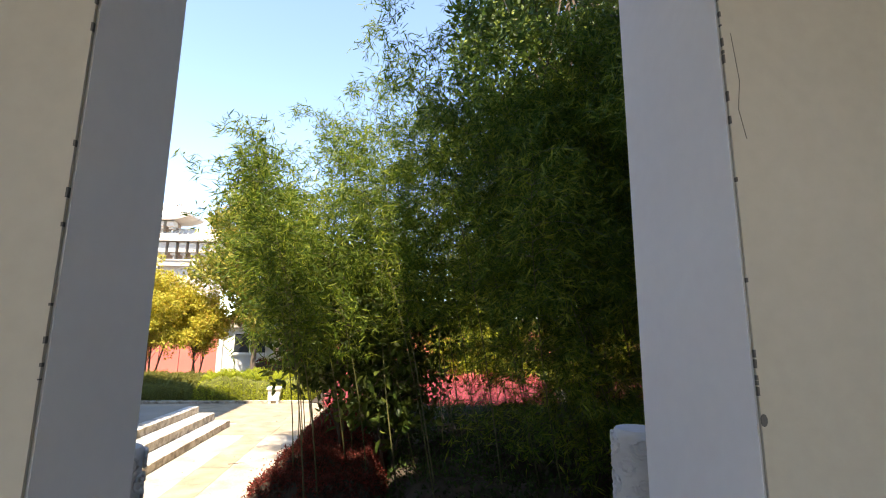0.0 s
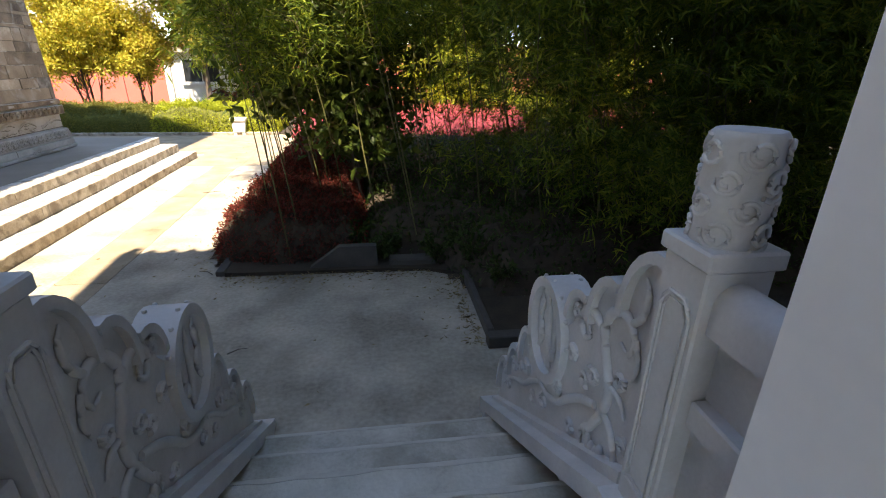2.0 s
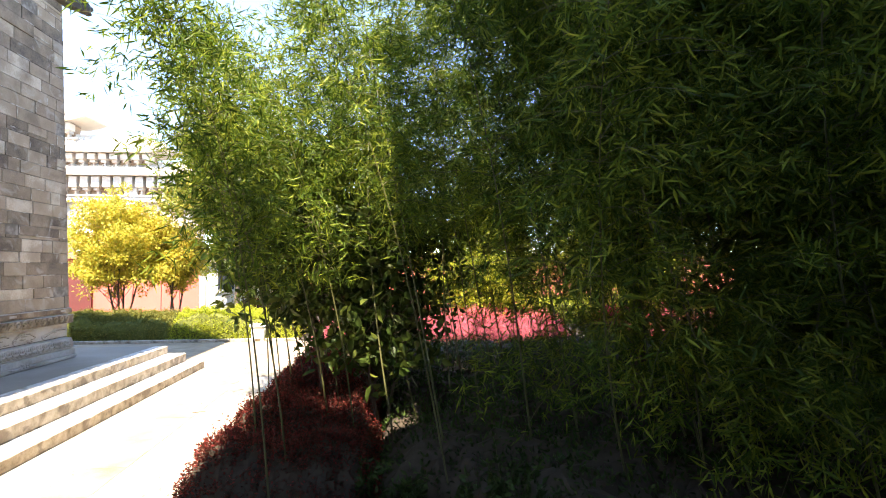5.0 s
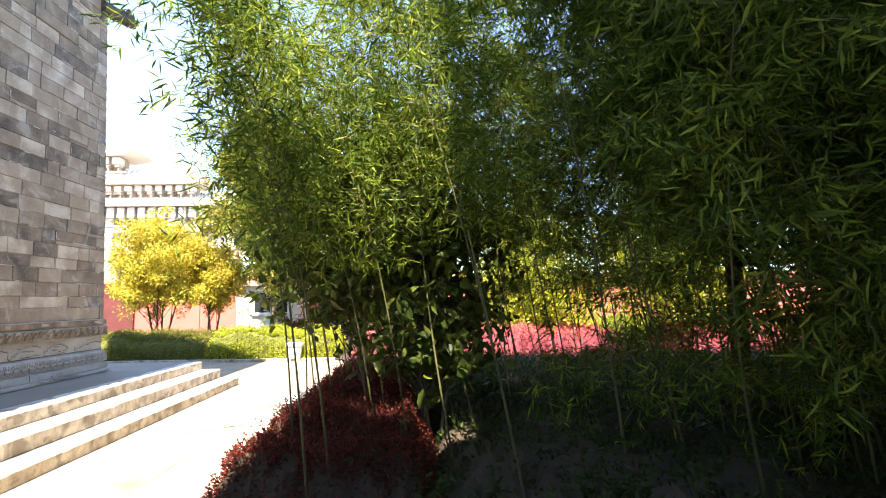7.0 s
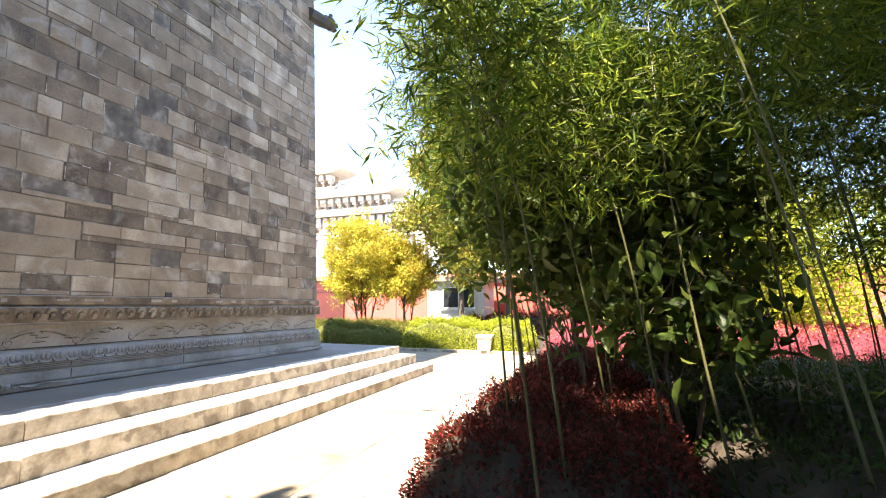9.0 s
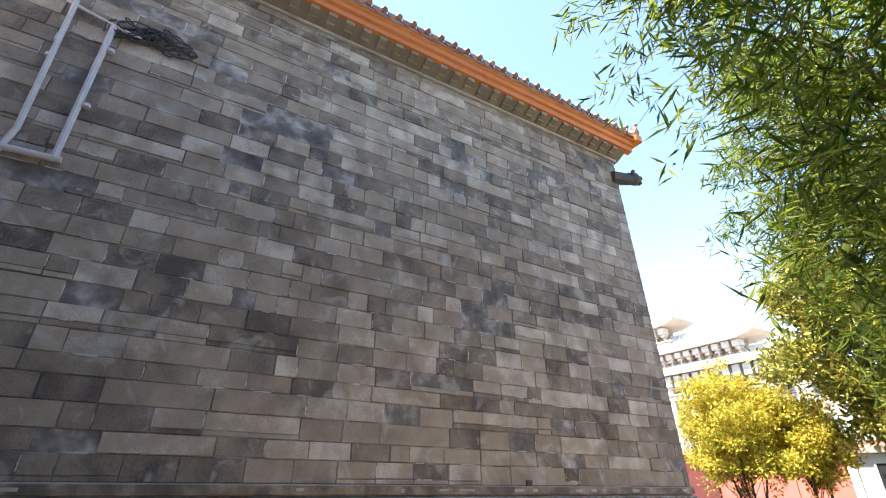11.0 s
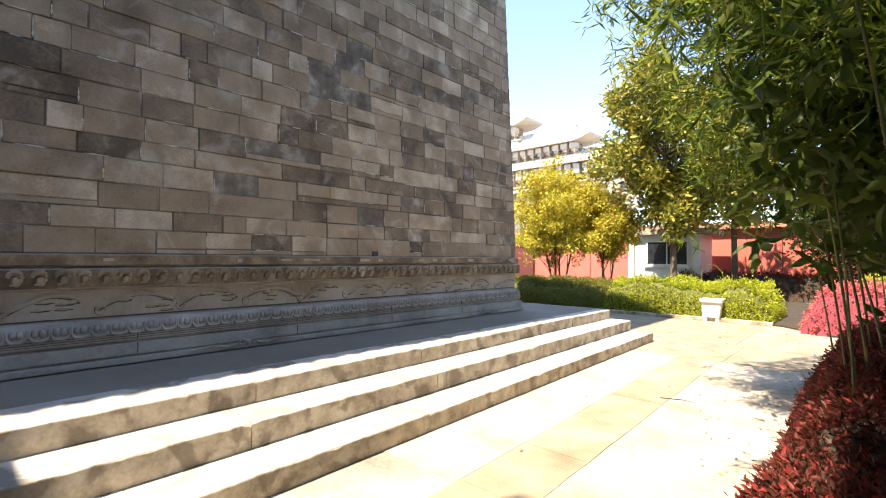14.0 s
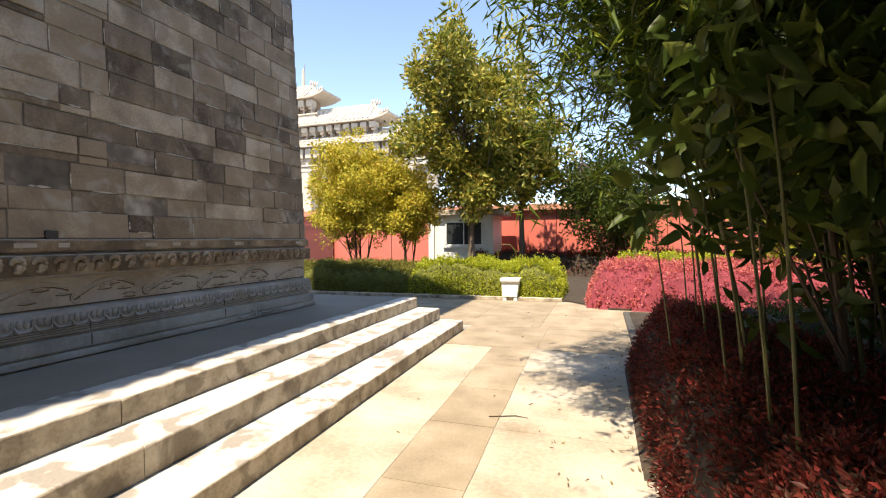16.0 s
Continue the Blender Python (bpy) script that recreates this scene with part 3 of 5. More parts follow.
    for d in (0.009, 0.181):
        fr.tube([(X(d), y, z) for y, z in ((1.472, 1.10), (1.472, 1.68), (1.482, 1.71), (1.50, 1.73), (1.555, 1.73), (1.573, 1.71), (1.583, 1.68), (1.583, 1.10), (1.472, 1.10))], 0.006, 6)
        fr.tube([(X(d), y, z) for y, z in ((1.486, 1.12), (1.486, 1.68), (1.503, 1.712), (1.552, 1.712), (1.569, 1.68), (1.569, 1.12), (1.486, 1.12))], 0.003, 6)
    part("newel_frame", fr, CARVED, newel, "raised frame moulding", True)
    c = (X(0.095), 1.53)
    hd = Shape()
    rows, n = 22, 40
    verts = []
    for j in range(rows + 1):
        z = 1.862 + 0.25 * j / rows
        for k in range(n):
            a = 2 * math.pi * k / n
            w = noise.noise(Vector((math.cos(a) * 2.6, math.sin(a) * 2.6, z * 16))) + 0.6 * noise.noise(Vector((math.cos(a) * 6, math.sin(a) * 6, z * 34)))
            r = 0.075 + 0.009 * w * (1 if 1 < j < rows - 1 else 0.2) - (0.008 if j == rows else 0)
            verts.append((c[0] + r * math.cos(a), c[1] + r * math.sin(a), z))
    faces = [(j * n + k, j * n + (k + 1) % n, (j + 1) * n + (k + 1) % n, (j + 1) * n + k) for j in range(rows) for k in range(n)]
    hd.add(verts, faces + [tuple(range(rows * n, rows * n + n))])
    rng = np.random.default_rng(8)
    for j in range(4):
        for k in range(5):
            a0, z0, r0 = 2 * math.pi * (k + 0.5 * (j % 2)) / 5, 1.895 + 0.058 * j, rng.uniform(0.030, 0.040)
            pts = []
            for i in range(16):
                q = r0 * (1 - 0.045 * i)
                aa = a0 + q * math.cos(i * 0.55 + k) / 0.078
                pts.append((c[0] + 0.079 * math.cos(aa), c[1] + 0.079 * math.sin(aa), z0 + q * math.sin(i * 0.55 + k)))
            hd.tube(pts, 0.006, 8)
    part("newel_head", hd, CARVED, newel, "cylindrical head carved with clouds", True)
    rail = Shape()
    rail.prism([(X(0.095) + 0.055 * math.cos(a), 1.735 + 0.055 * math.sin(a)) for a in np.linspace(0, math.pi, 12)] + [(X(0.095) - 0.055, 1.665), (X(0.095) + 0.055, 1.665)], 1, 1.0 if sx < 0 else Y1, 1.45)
    part("handrail", rail, CARVED, b, "rounded stone handrail", True)
    part("mid_rail", span(Shape(), 0.045, 0.145, 1.0 if sx < 0 else Y1, 1.45, 1.40, 1.48, c=0.006), CARVED, b)
    part("rail_panel", span(Shape(), 0.085, 0.125, 1.0 if sx < 0 else Y1, 1.45, 1.48, 1.665), CARVED, b)
    part("lower_panel", span(Shape(), 0.07, 0.14, 1.0 if sx < 0 else Y1, 1.45, FLOOR, 1.40), CARVED, b)
    part("plinth", span(Shape(), 0.0, 0.30, Y1, 1.40, 0, FLOOR + 0.02), CARVED, b)
    return b


balustrade(1, 0.61, "pale grey carved stone balustrade beside the steps")
splayed = balustrade(-1, -0.86, "grey carved stone balustrade in shade beside the steps")
splayed.matrix_basis = pose(-0.81, 3.17, -0.045, 0, 0, 2.3) @ pose(0.81, -3.17, 0)

# ---- paths ----
path = thing("pavement", "sandstone paving band between pale concrete bays", "pavement", kind="structure")
rng = np.random.default_rng(2)
edge = lambda x, y: x + 0.035 * (11.65 - y) + 0.012 * noise.noise(Vector((x * 3, y * 2.3, 1)))
y = 3.7
while y < 11.6:  # the band of sandstone slabs along the path
    e = min(y + rng.uniform(0.75, 1.05), 11.62)
    if e > 11.3:
        e = 11.62
    m = 6
    ring = [(edge(-3.72, y + 0.005 + (e - y - 0.01) * k / m), y + 0.005 + (e - y - 0.01) * k / m) for k in range(m + 1)]
    ring += [(edge(-3.20, q[1]), q[1]) for q in reversed(ring)]
    part("slab", Shape().prism(ring, 2, -0.02, 0.004 + rng.uniform(0, 0.003)), PAVER, path)
    y = e
for side, x0, x1 in ((0, -4.42, -3.726), (1, -3.194, -1.92)):  # pale bays on both sides of it
    y = 6.4
    while y < 11.5:
        e = min(y + 2.6, 11.60)
        m = 12
        ys = [y + 0.004 + (e - y - 0.008) * k / m for k in range(m + 1)]
        ring = [((x0 if not side else edge(x0, q)), q) for q in ys] + [((x1 if side else edge(x1, q)), q) for q in reversed(ys)]
        part("concrete_bay", Shape().prism(ring, 2, -0.02, 0.0035), PALECON, path, "pale worn concrete bay")
        y = e
for i in range(7):
    part("slab", Shape().box(-9.4 + i * 1.22 + 0.003, -9.4 + (i + 1) * 1.22 - 0.003, 13.1, 16.35, -0.02, 0.004 + rng.uniform(0, 0.002), 0.001), PAVER, path)
for i in range(2):
    part("slab", Shape().box(-4.4 + i * 1.25 + 0.003, -3.15 + i * 1.25 - 0.003, 11.635, 13.09, -0.02, 0.004 + rng.uniform(0, 0.002), 0.001), PAVER, path)

# ---- hall on its platform ----
WX, WY, BZ, TZ, LEANW = -6.42, 11.36, 1.45, 7.90, 0.030  # wall face, far corner, foot and top of the brickwork, inward lean
plat = thing("hall_platform", "worn limestone platform with three long steps", "platform", kind="structure")
def rough_block(x0, x_end, y0, y1, z0, z1):
    """A stone with a chipped and worn front edge."""
    m, x1 = max(6, int((y1 - y0) / 0.07)), x_end
    ring = []
    for i in range(m + 1):
        y = y0 + (y1 - y0) * i / m
        a = noise.noise(Vector((x1 * 9, y * 4.0, z1 * 30)))
        c = noise.noise(Vector((x1 * 7, y * 13.0, z1 * 11)))
        cut = 0.009 + 0.007 * max(0, a) + 0.016 * max(0, c) ** 1.5
        if i in (0, m):
            cut += 0.006
        x1 = x_end + 0.030 * (12.65 - y)
        ring.append([(x0, y, z0), (x1 + 0.006 * c, y, z0), (x1 + 0.007 * a, y, (z0 + z1) / 2), (x1 + 0.003 * c, y, z1 - cut), (x1 - cut * 0.45, y, z1 - cut * 0.3), (x1 - cut * 1.3, y, z1), (x0, y, z1)])
    n = 7
    verts = [p for r in ring for p in r]
    faces = [(i * n + j, i * n + (j + 1) % n, (i + 1) * n + (j + 1) % n, (i + 1) * n + j) for i in range(m) for j in range(n)]
    return Shape().add(verts, faces + [tuple(range(n)), tuple(range(m * n, m * n + n))])


STEPS = ((-4.43, 0.155), (-4.82, 0.33), (-5.21, 0.49))
rng = np.random.default_rng(3)
for k, (x, z) in enumerate(STEPS):
    y, xin = -3.0, (-5.6, -5.7, -5.8)[k]
    z0 = (0.0, 0.155, 0.33)[k]
    xin = (-5.0, -5.45, -6.6)[k]
    while y < 12.65:
        e = min(y + rng.uniform(1.3, 2.1), 12.65)
        if e > 12.2:
            e = 12.65
        # The pale top course ends where the sunlit strip of the deck ends.
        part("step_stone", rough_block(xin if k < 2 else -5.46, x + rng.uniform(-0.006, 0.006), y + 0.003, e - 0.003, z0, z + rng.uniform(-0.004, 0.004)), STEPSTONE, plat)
        y = e
part("deck", Shape().box(-20, -5.463, -3, 12.64, 0.33, 0.4885), PLATFORM, plat, "smooth grey platform floor")
part("core", Shape().box(-20, -5.35, -3, 12.6, 0, 0.325), STEPSTONE, plat)
part("core_low", Shape().box(-5.35, -4.86, -3, 12.6, 0, 0.15), STEPSTONE, plat)

hall = thing("wall_hall", "tall grey brick hall wall, weathered, leaning slightly inward", "wall", kind="structure")
lean = lambda z: (z - BZ) * LEANW
def wall_slab(x0, x1, y0, y1, dx, dy, material, name):
    h = TZ - BZ
    s = Shape().add([(x0, y0, BZ), (x1, y0, BZ), (x1, y1, BZ), (x0, y1, BZ), (x0, y0, TZ), (x1 + dx * h, y0, TZ), (x1 + dx * h, y1 + dy * h, TZ), (x0, y1 + dy * h, TZ)],
                    [(0, 3, 2, 1), (4, 5, 6, 7), (0, 1, 5, 4), (1, 2, 6, 5), (2, 3, 7, 6), (3, 0, 4, 7)])
    return part(name, s, material, hall)
wall_slab(-20, WX - 0.010, -3, WY - 0.012, -LEANW, -LEANW, MORTAR, "mortar_backing")
base = thing("hall_base", "carved pale stone base course under the brick wall", "base", kind="structure")
prof = [(-6.46, BZ), (-6.40, BZ), (-6.395, 1.352), (-6.425, 1.350), (-6.425, 1.330), (-6.37, 1.325), (-6.37, 1.165), (-6.42, 1.160), (-6.45, 1.140), (-6.452, 0.905), (-6.43, 0.890), (-6.385, 0.878), (-6.362, 0.79), (-6.358, 0.70), (-6.385, 0.692), (-6.385, 0.676), (-6.345, 0.668), (-6.342, 0.575), (-6.365, 0.570), (-6.365, 0.556), (-6.325, 0.548), (-6.323, 0.506), (-6.355, 0.503), (-6.355, 0.485), (-6.8, 0.485), (-6.8, BZ)]
n = len(prof)
b = Shape()
yy = [-3.0, WY]
verts = [(x, -3.0, z) for x, z in prof] + [(x, WY + (x - WX), z) for x, z in prof] + [(-20.0, WY + (x - WX), z) for x, z in prof]
b.add(verts, [(i, (i + 1) % n, (i + 1) % n + n, i + n) for i in range(n)] + [(i + n, (i + 1) % n + n, (i + 1) % n + 2 * n, i + 2 * n) for i in range(n)])
part("moulded_course", b, BASESTONE, base)
part("bud_band", Shape().box(-6.40, -6.3655, -3, WY + 0.04, 1.168, 1.318), BANDSTONE, base, "rust-brown stained band")
petal = Shape()
petal.tube([(0.004, 0.060 * math.copysign(abs(math.cos(a)) ** 0.6, math.cos(a)), 0.052 - 0.092 * max(0, math.sin(a)) ** 0.55) for a in np.linspace(0, math.pi, 11)], [0.006, 0.009, 0.012, 0.014, 0.014, 0.010, 0.014, 0.014, 0.012, 0.009, 0.006], 6)
for sgn in (-1, 1):
    petal.ball((-0.006, sgn * 0.021, 0.020), (0.020, 0.024, 0.036), 8, 6)
petal_me = petal.mesh("petal", BASESTONE, True)
bud = Shape()
bud.tube([(0.012, 0.052 * (1 - 0.05 * i) * math.cos(2.9 - i * 0.5) - 0.004 * i, 0.054 * math.sin(2.9 - i * 0.5) * (1 - 0.04 * i)) for i in range(10)], [0.010, 0.017, 0.021, 0.022, 0.021, 0.019, 0.017, 0.015, 0.012, 0.008], 6)
bud.ball((0.004, -0.006, -0.012), (0.026, 0.026, 0.036), 8, 5)
for k, (a, b, c) in enumerate(bud.v):
    bud.v[k] = (a, b * 1.25, c * 1.18)
bud_me = bud.mesh("bud", BUDSTONE, True)
for i in range(78):
    ob = part("petal", petal_me, None, base)
    ob.location = (-6.360, 1.15 + i * 0.131, 0.80)
for i in range(72):
    ob = part("bud", bud_me, None, base)
    ob.location = (-6.368, 1.15 + i * 0.142, 1.243)
part("waist_panel", Shape().box(-6.47, -6.438, -3, WY - 0.01, 0.91, 1.145), WAIST, base, "ochre-stained carved waist panel")
vine, groove = Shape(), Shape()
rng = np.random.default_rng(4)
for i in range(16):  # sweeping stems, each with its cut line under it, and small cloud curls
    y, w, hh = 1.3 + i * 0.63, rng.uniform(0.46, 0.62), rng.uniform(0.07, 0.115)
    ph = rng.uniform(-0.5, 0.3)
    sweep = [(y + w * f, 0.985 + hh * math.sin(ph + 2.9 * f) + 0.02 * f) for f in np.linspace(0, 1, 13)]
    vine.tube([(-6.438, a, b) for a, b in sweep], [0.008 + 0.016 * math.sin(math.pi * k / 12) for k in range(13)], 5)
    groove.tube([(-6.4365, a, b - 0.022) for a, b in sweep], 0.005, 4)
    curl(vine, y + 0.02, 0.975, 0.045, -6.438, 1.1, rng.uniform(2, 4), 0.013, 1)
    curl(groove, y + 0.02, 0.965, 0.050, -6.4365, 1.1, 2.4, 0.004, 1)
    for k in range(6):
        cy, cz = y + w * rng.uniform(0.3, 0.95), rng.uniform(0.945, 1.10)
        vine.ball((-6.438, cy, cz), (0.012, rng.uniform(0.03, 0.06), rng.uniform(0.010, 0.018)), 8, 4)
        groove.tube([(-6.4365, cy - 0.06, cz - 0.016), (-6.4365, cy, cz - 0.022), (-6.4365, cy + 0.06, cz - 0.014)], 0.004, 4)
part("vine_relief", vine, WAIST, base, "shallow carved vine scrolls", True)
part("vine_groove", groove, GROOVE, base, "dirt-dark cut lines of the carving", True)
part("ledge_groove", Shape().box(-6.46, -6.4345, -3, WY - 0.012, 0.903, 0.914), GROOVE, base, "dark line under the waist panel")
for k, y in enumerate((-0.6, 0.95, 2.55, 3.9, 5.35, 6.9, 8.3, 9.75)):
    part("base_joint", Shape().box(-6.37, -6.3405, y, y + 0.008, 0.575, 0.670), GROOVE, base)
    part("base_joint", Shape().box(-6.37, -6.3565, y + 0.002, y + 0.009, 0.70, 0.76), GROOVE, base)
for z in (0.715, 0.733, 0.751):
    part("tooled_line", Shape().box(-6.37, -6.3555, -3, WY, z, z + 0.004), GROOVE, base)
for y in (2.4, 6.33, 10.2):
    sc = Shape()
    for s in (-1, 1):
        curl(sc, y + s * 0.07, 0.565, 0.035, -6.318, 1.2, 1.5, 0.011, s)
        sc.tube([(-6.318, y + s * d, z) for d, z in ((0.1, 0.55), (0.2, 0.53), (0.3, 0.56), (0.4, 0.555), (0.55, 0.54))], [0.012, 0.012, 0.01, 0.008, 0.004], 5)
    sc.ball((-6.318, y, 0.56), (0.015, 0.03, 0.035), 8, 5)
    part("scroll_foot", sc, BASESTONE, base, "", True)
cap = Shape().box(-6.45, -6.385, -3, WY + 0.03, 1.352, 1.44, 0.006)
part("cap_course", cap, BANDSTONE, base, "rust-stained cap course")
band = Shape()
rng = np.random.default_rng(14)
y = 1.0
while y < 11.2:
    w = rng.uniform(0.08, 0.4)
    if rng.random() < 0.6:
        band.box(-6.4, -6.3815, y, y + w * 0.6, 1.372 + rng.uniform(0, 0.015), 1.425 - rng.uniform(0, 0.012), 0.006)
    y += w + rng.uniform(0.02, 0.2)
part("worn_blocks", band, WAIST, base, "pale worn stone blocks")
part("drain_hole", Shape().box(-6.5, -6.405, 8.02, 8.11, 1.445, 1.515), CABLE, hall, "small square drain hole")

# eave and roof of the hall
EX = -6.24
hr = thing("hall_roof", "orange and brown glazed tile roof with stepped brick eave", "roof", kind="structure")
part("wall_cornice", Shape().box(-6.68, -6.575, -3, WY - 0.14, TZ - 0.035, TZ + 0.01), BASESTONE, hr)
part("soffit", Shape().prism([(-6.62, TZ + 0.01), (-6.34, TZ + 0.15), (-6.34, TZ + 0.19), (-7.2, TZ + 0.19), (-7.2, TZ + 0.01)], 1, -3, WY - 0.04), SOFFIT, hr)
dent = Shape().prism([(0, 0), (0.13, 0.0), (0.13, 0.05), (0.25, 0.06), (0.25, 0.15), (0, 0.15)], 1, 0, 0.13).mesh("dentil", SOFFIT)
for i in range(44):
    ob = part("dentil", dent, None, hr)
    ob.location = (-6.585, -1.4 + i * 0.286, TZ + 0.012)
part("fascia", Shape().prism([(-6.42, TZ + 0.13), (EX - 0.06, TZ + 0.15), (EX - 0.05, TZ + 0.25), (EX, TZ + 0.27), (EX + 0.01, TZ + 0.35), (EX + 0.05, TZ + 0.37), (EX + 0.05, TZ + 0.43), (-6.5, TZ + 0.46)], 1, -3, WY + 0.10), ORANGE, hr, "orange glazed eave band")
part("slope", Shape().prism([(EX + 0.08, TZ + 0.44), (EX + 0.08, TZ + 0.47), (-11, TZ + 2.95), (-11, TZ + 2.85)], 1, -3, WY + 0.16), TILE, hr)
roll = Shape().tube([(0, 0, 0), (-0.02, 0, 0.012), (-4.9, 0, 2.58)], [0.05, 0.062, 0.062], 8).mesh("tile_roll", TILE, True)
drip = Shape().prism([(-0.075, 0.03), (0.075, 0.03), (0.05, -0.05), (0, -0.085), (-0.05, -0.05)], 0, -0.012, 0.012).mesh("drip_tile", TILE)
for i in range(48):
    ob = part("tile_roll", roll, None, hr)
    ob.location = (EX + 0.12, -1.6 + i * 0.27, TZ + 0.50)
    ob = part("drip_tile", drip, None, hr)
    ob.location = (EX + 0.10, -1.465 + i * 0.27, TZ + 0.465)
part("verge_ridge", Shape().tube([(EX + 0.1, WY + 0.16, TZ + 0.58), (-6.6, WY + 0.16, TZ + 0.80), (-11, WY + 0.16, TZ + 3.1)], 0.09, 8), TILE, hr, "", True)
part("corner_block", Shape().box(EX - 0.25, EX + 0.14, WY + 0.06, WY + 0.26, TZ + 0.34, TZ + 0.52, 0.02), ORANGE, hr)
for i in range(4):
    f = Shape()
    x, z = EX + 0.08 - i * 0.22, TZ + 0.62 + i * 0.11
    f.ball((x, WY + 0.16, z + 0.08), (0.06, 0.04, 0.09)).ball((x + 0.04, WY + 0.16, z + 0.19), 0.04)
    f.tube([(x - 0.05, WY + 0.16, z + 0.05), (x - 0.09, WY + 0.16, z + 0.17), (x - 0.05, WY + 0.16, z + 0.24)], [0.02, 0.02, 0.006], 6)
    part("ridge_ornament", f, TILE, hr, "small glazed ridge ornament", True)
spout = thing("water_spout", "weathered grey stone beast-head spout on the corner", "water spout")
s = Shape().tube([(-6.60, 11.0, 7.40), (-6.55, 11.3, 7.42), (-6.50, 11.5, 7.45)], [0.13, 0.14, 0.13], 8)
part("neck", s, KERB, spout, "", True)
h = Shape().ball((-6.48, 11.58, 7.48), (0.14, 0.17, 0.15)).ball((-6.47, 11.74, 7.53), (0.09, 0.09, 0.06)).ball((-6.47, 11.71, 7.41), (0.08, 0.08, 0.045)).ball((-6.42, 11.52, 7.62), 0.045).ball((-6.54, 11.52, 7.62), 0.045).ball((-6.40, 11.46, 7.52), (0.05, 0.05, 0.07))
part("head", h, KERB, spout, "", True)

# pipes and cables high on the wall
def wall_x(z, d=0.05):
    return WX - lean(z) + d
fix = thing("wall_pipe", "grey painted conduit pipe fixed to the brick wall", "pipe")
pts = [(2.21, 6.35), (2.24, 4.36)]
part("upright", Shape().tube([(wall_x(z), y, z) for y, z in pts], 0.034, 8), PIPE, fix, "", True)
part("upright", Shape().tube([(wall_x(z), y, z) for y, z in ((1.70, 7.2), (1.79, 6.49), (1.87, 4.60), (1.7, 3.6))], 0.03, 8), PIPE, fix, "", True)
part("branch", Shape().tube([(wall_x(z), y, z) for y, z in ((1.71, 6.47), (2.22, 6.35), (2.50, 6.30))], 0.02, 8), PIPE, fix, "", True)
part("branch", Shape().tube([(wall_x(z), y, z) for y, z in ((1.6, 4.33), (1.95, 4.35), (2.30, 4.36))], 0.035, 8), PIPE, fix, "", True)
for y, z in ((2.283, 5.95), (2.295, 5.1), (1.81, 5.6)):
    part("clamp", Shape().tube([(wall_x(z), y, z - 0.02), (wall_x(z), y, z + 0.02)], 0.040, 8), PIPE, fix)
cab = thing("cable_coil", "tangled coil of black cable hanging on the wall", "cable")
rng = np.random.default_rng(6)
for k in range(16):
    cy, cz, r = rng.uniform(2.35, 2.95), 6.42 + rng.uniform(-0.12, 0.1), rng.uniform(0.06, 0.16)
    coil = Shape().tube([(wall_x(cz, 0.03 + 0.05 * rng.random()), cy + 1.7 * r * math.cos(a), cz + r * math.sin(a + 0.3 * k)) for a in np.linspace(0, 6.2, 16)], 0.010, 5)
    part("cable_loop", coil, CABLE, cab, "", True)
coil = Shape().tube([(wall_x(6.4), 2.20, 6.45), (wall_x(6.3), 2.12, 6.38), (wall_x(6.2), 2.14, 6.22)], 0.012, 5)
part("cable_end", coil, CABLE, cab, "", True)

# ---- planting ----
def ground_bed(name, poly, z, label):
    bm_s = Shape().prism(poly, 2, -0.02, z)
    return tagged(part(name, bm_s, SOIL), label, "soil", kind="structure")


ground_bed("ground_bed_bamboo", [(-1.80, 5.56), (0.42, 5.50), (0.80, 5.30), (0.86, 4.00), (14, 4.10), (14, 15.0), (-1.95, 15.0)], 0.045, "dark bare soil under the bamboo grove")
ground_bed("ground_bed_garden", [(-30, 16.55), (-3.1, 16.45), (-2.2, 15.4), (14, 15.4), (14, 40), (-30, 40)], 0.04, "soil of the sunny garden beds")
kerb = thing("kerb", "dark weathered stone kerb round the bamboo bed", "kerb", kind="structure")
for x0, x1, y0, y1 in ((0.80, 0.86, 4.0, 5.3), (0.78, 2.6, 3.86, 3.98), (2.62, 4.6, 3.88, 4.0), (4.62, 7, 3.88, 4.0), (-1.90, -1.80, 5.57, 8.4), (-1.94, -1.84, 8.42, 11.4), (-1.98, -1.88, 11.42, 14.9)):
    part("kerb_stone", Shape().box(x0, x1, y0, y1, 0, 0.11 if x0 > 0 else 0.06, 0.008), KERB, kerb)
gk = thing("kerb_garden", "low pale stone kerb along the garden hedge", "kerb", kind="structure")
x = -14.0
while x < -3.3:
    part("kerb_stone", Shape().box(x + 0.004, min(x + 1.1, -3.2) - 0.004, 16.36, 16.48, 0, 0.085, 0.01), STEPSTONE, gk)
    x += 1.1
slab = thing("stone_slab", "broken dark stone slab leaning at the bed edge", "stone")
part("slab", Shape().prism([(-0.95, 0.0), (-0.12, 0.0), (-0.14, 0.285), (-0.55, 0.29)], 1, 5.60, 5.70), KERB, slab)
slab2 = thing("stone_slab", "low dark stone block at the bed edge", "stone")
part("slab", Shape().box(0.0, 0.55, 5.58, 5.75, 0.0, 0.12, 0.02), KERB, slab2)


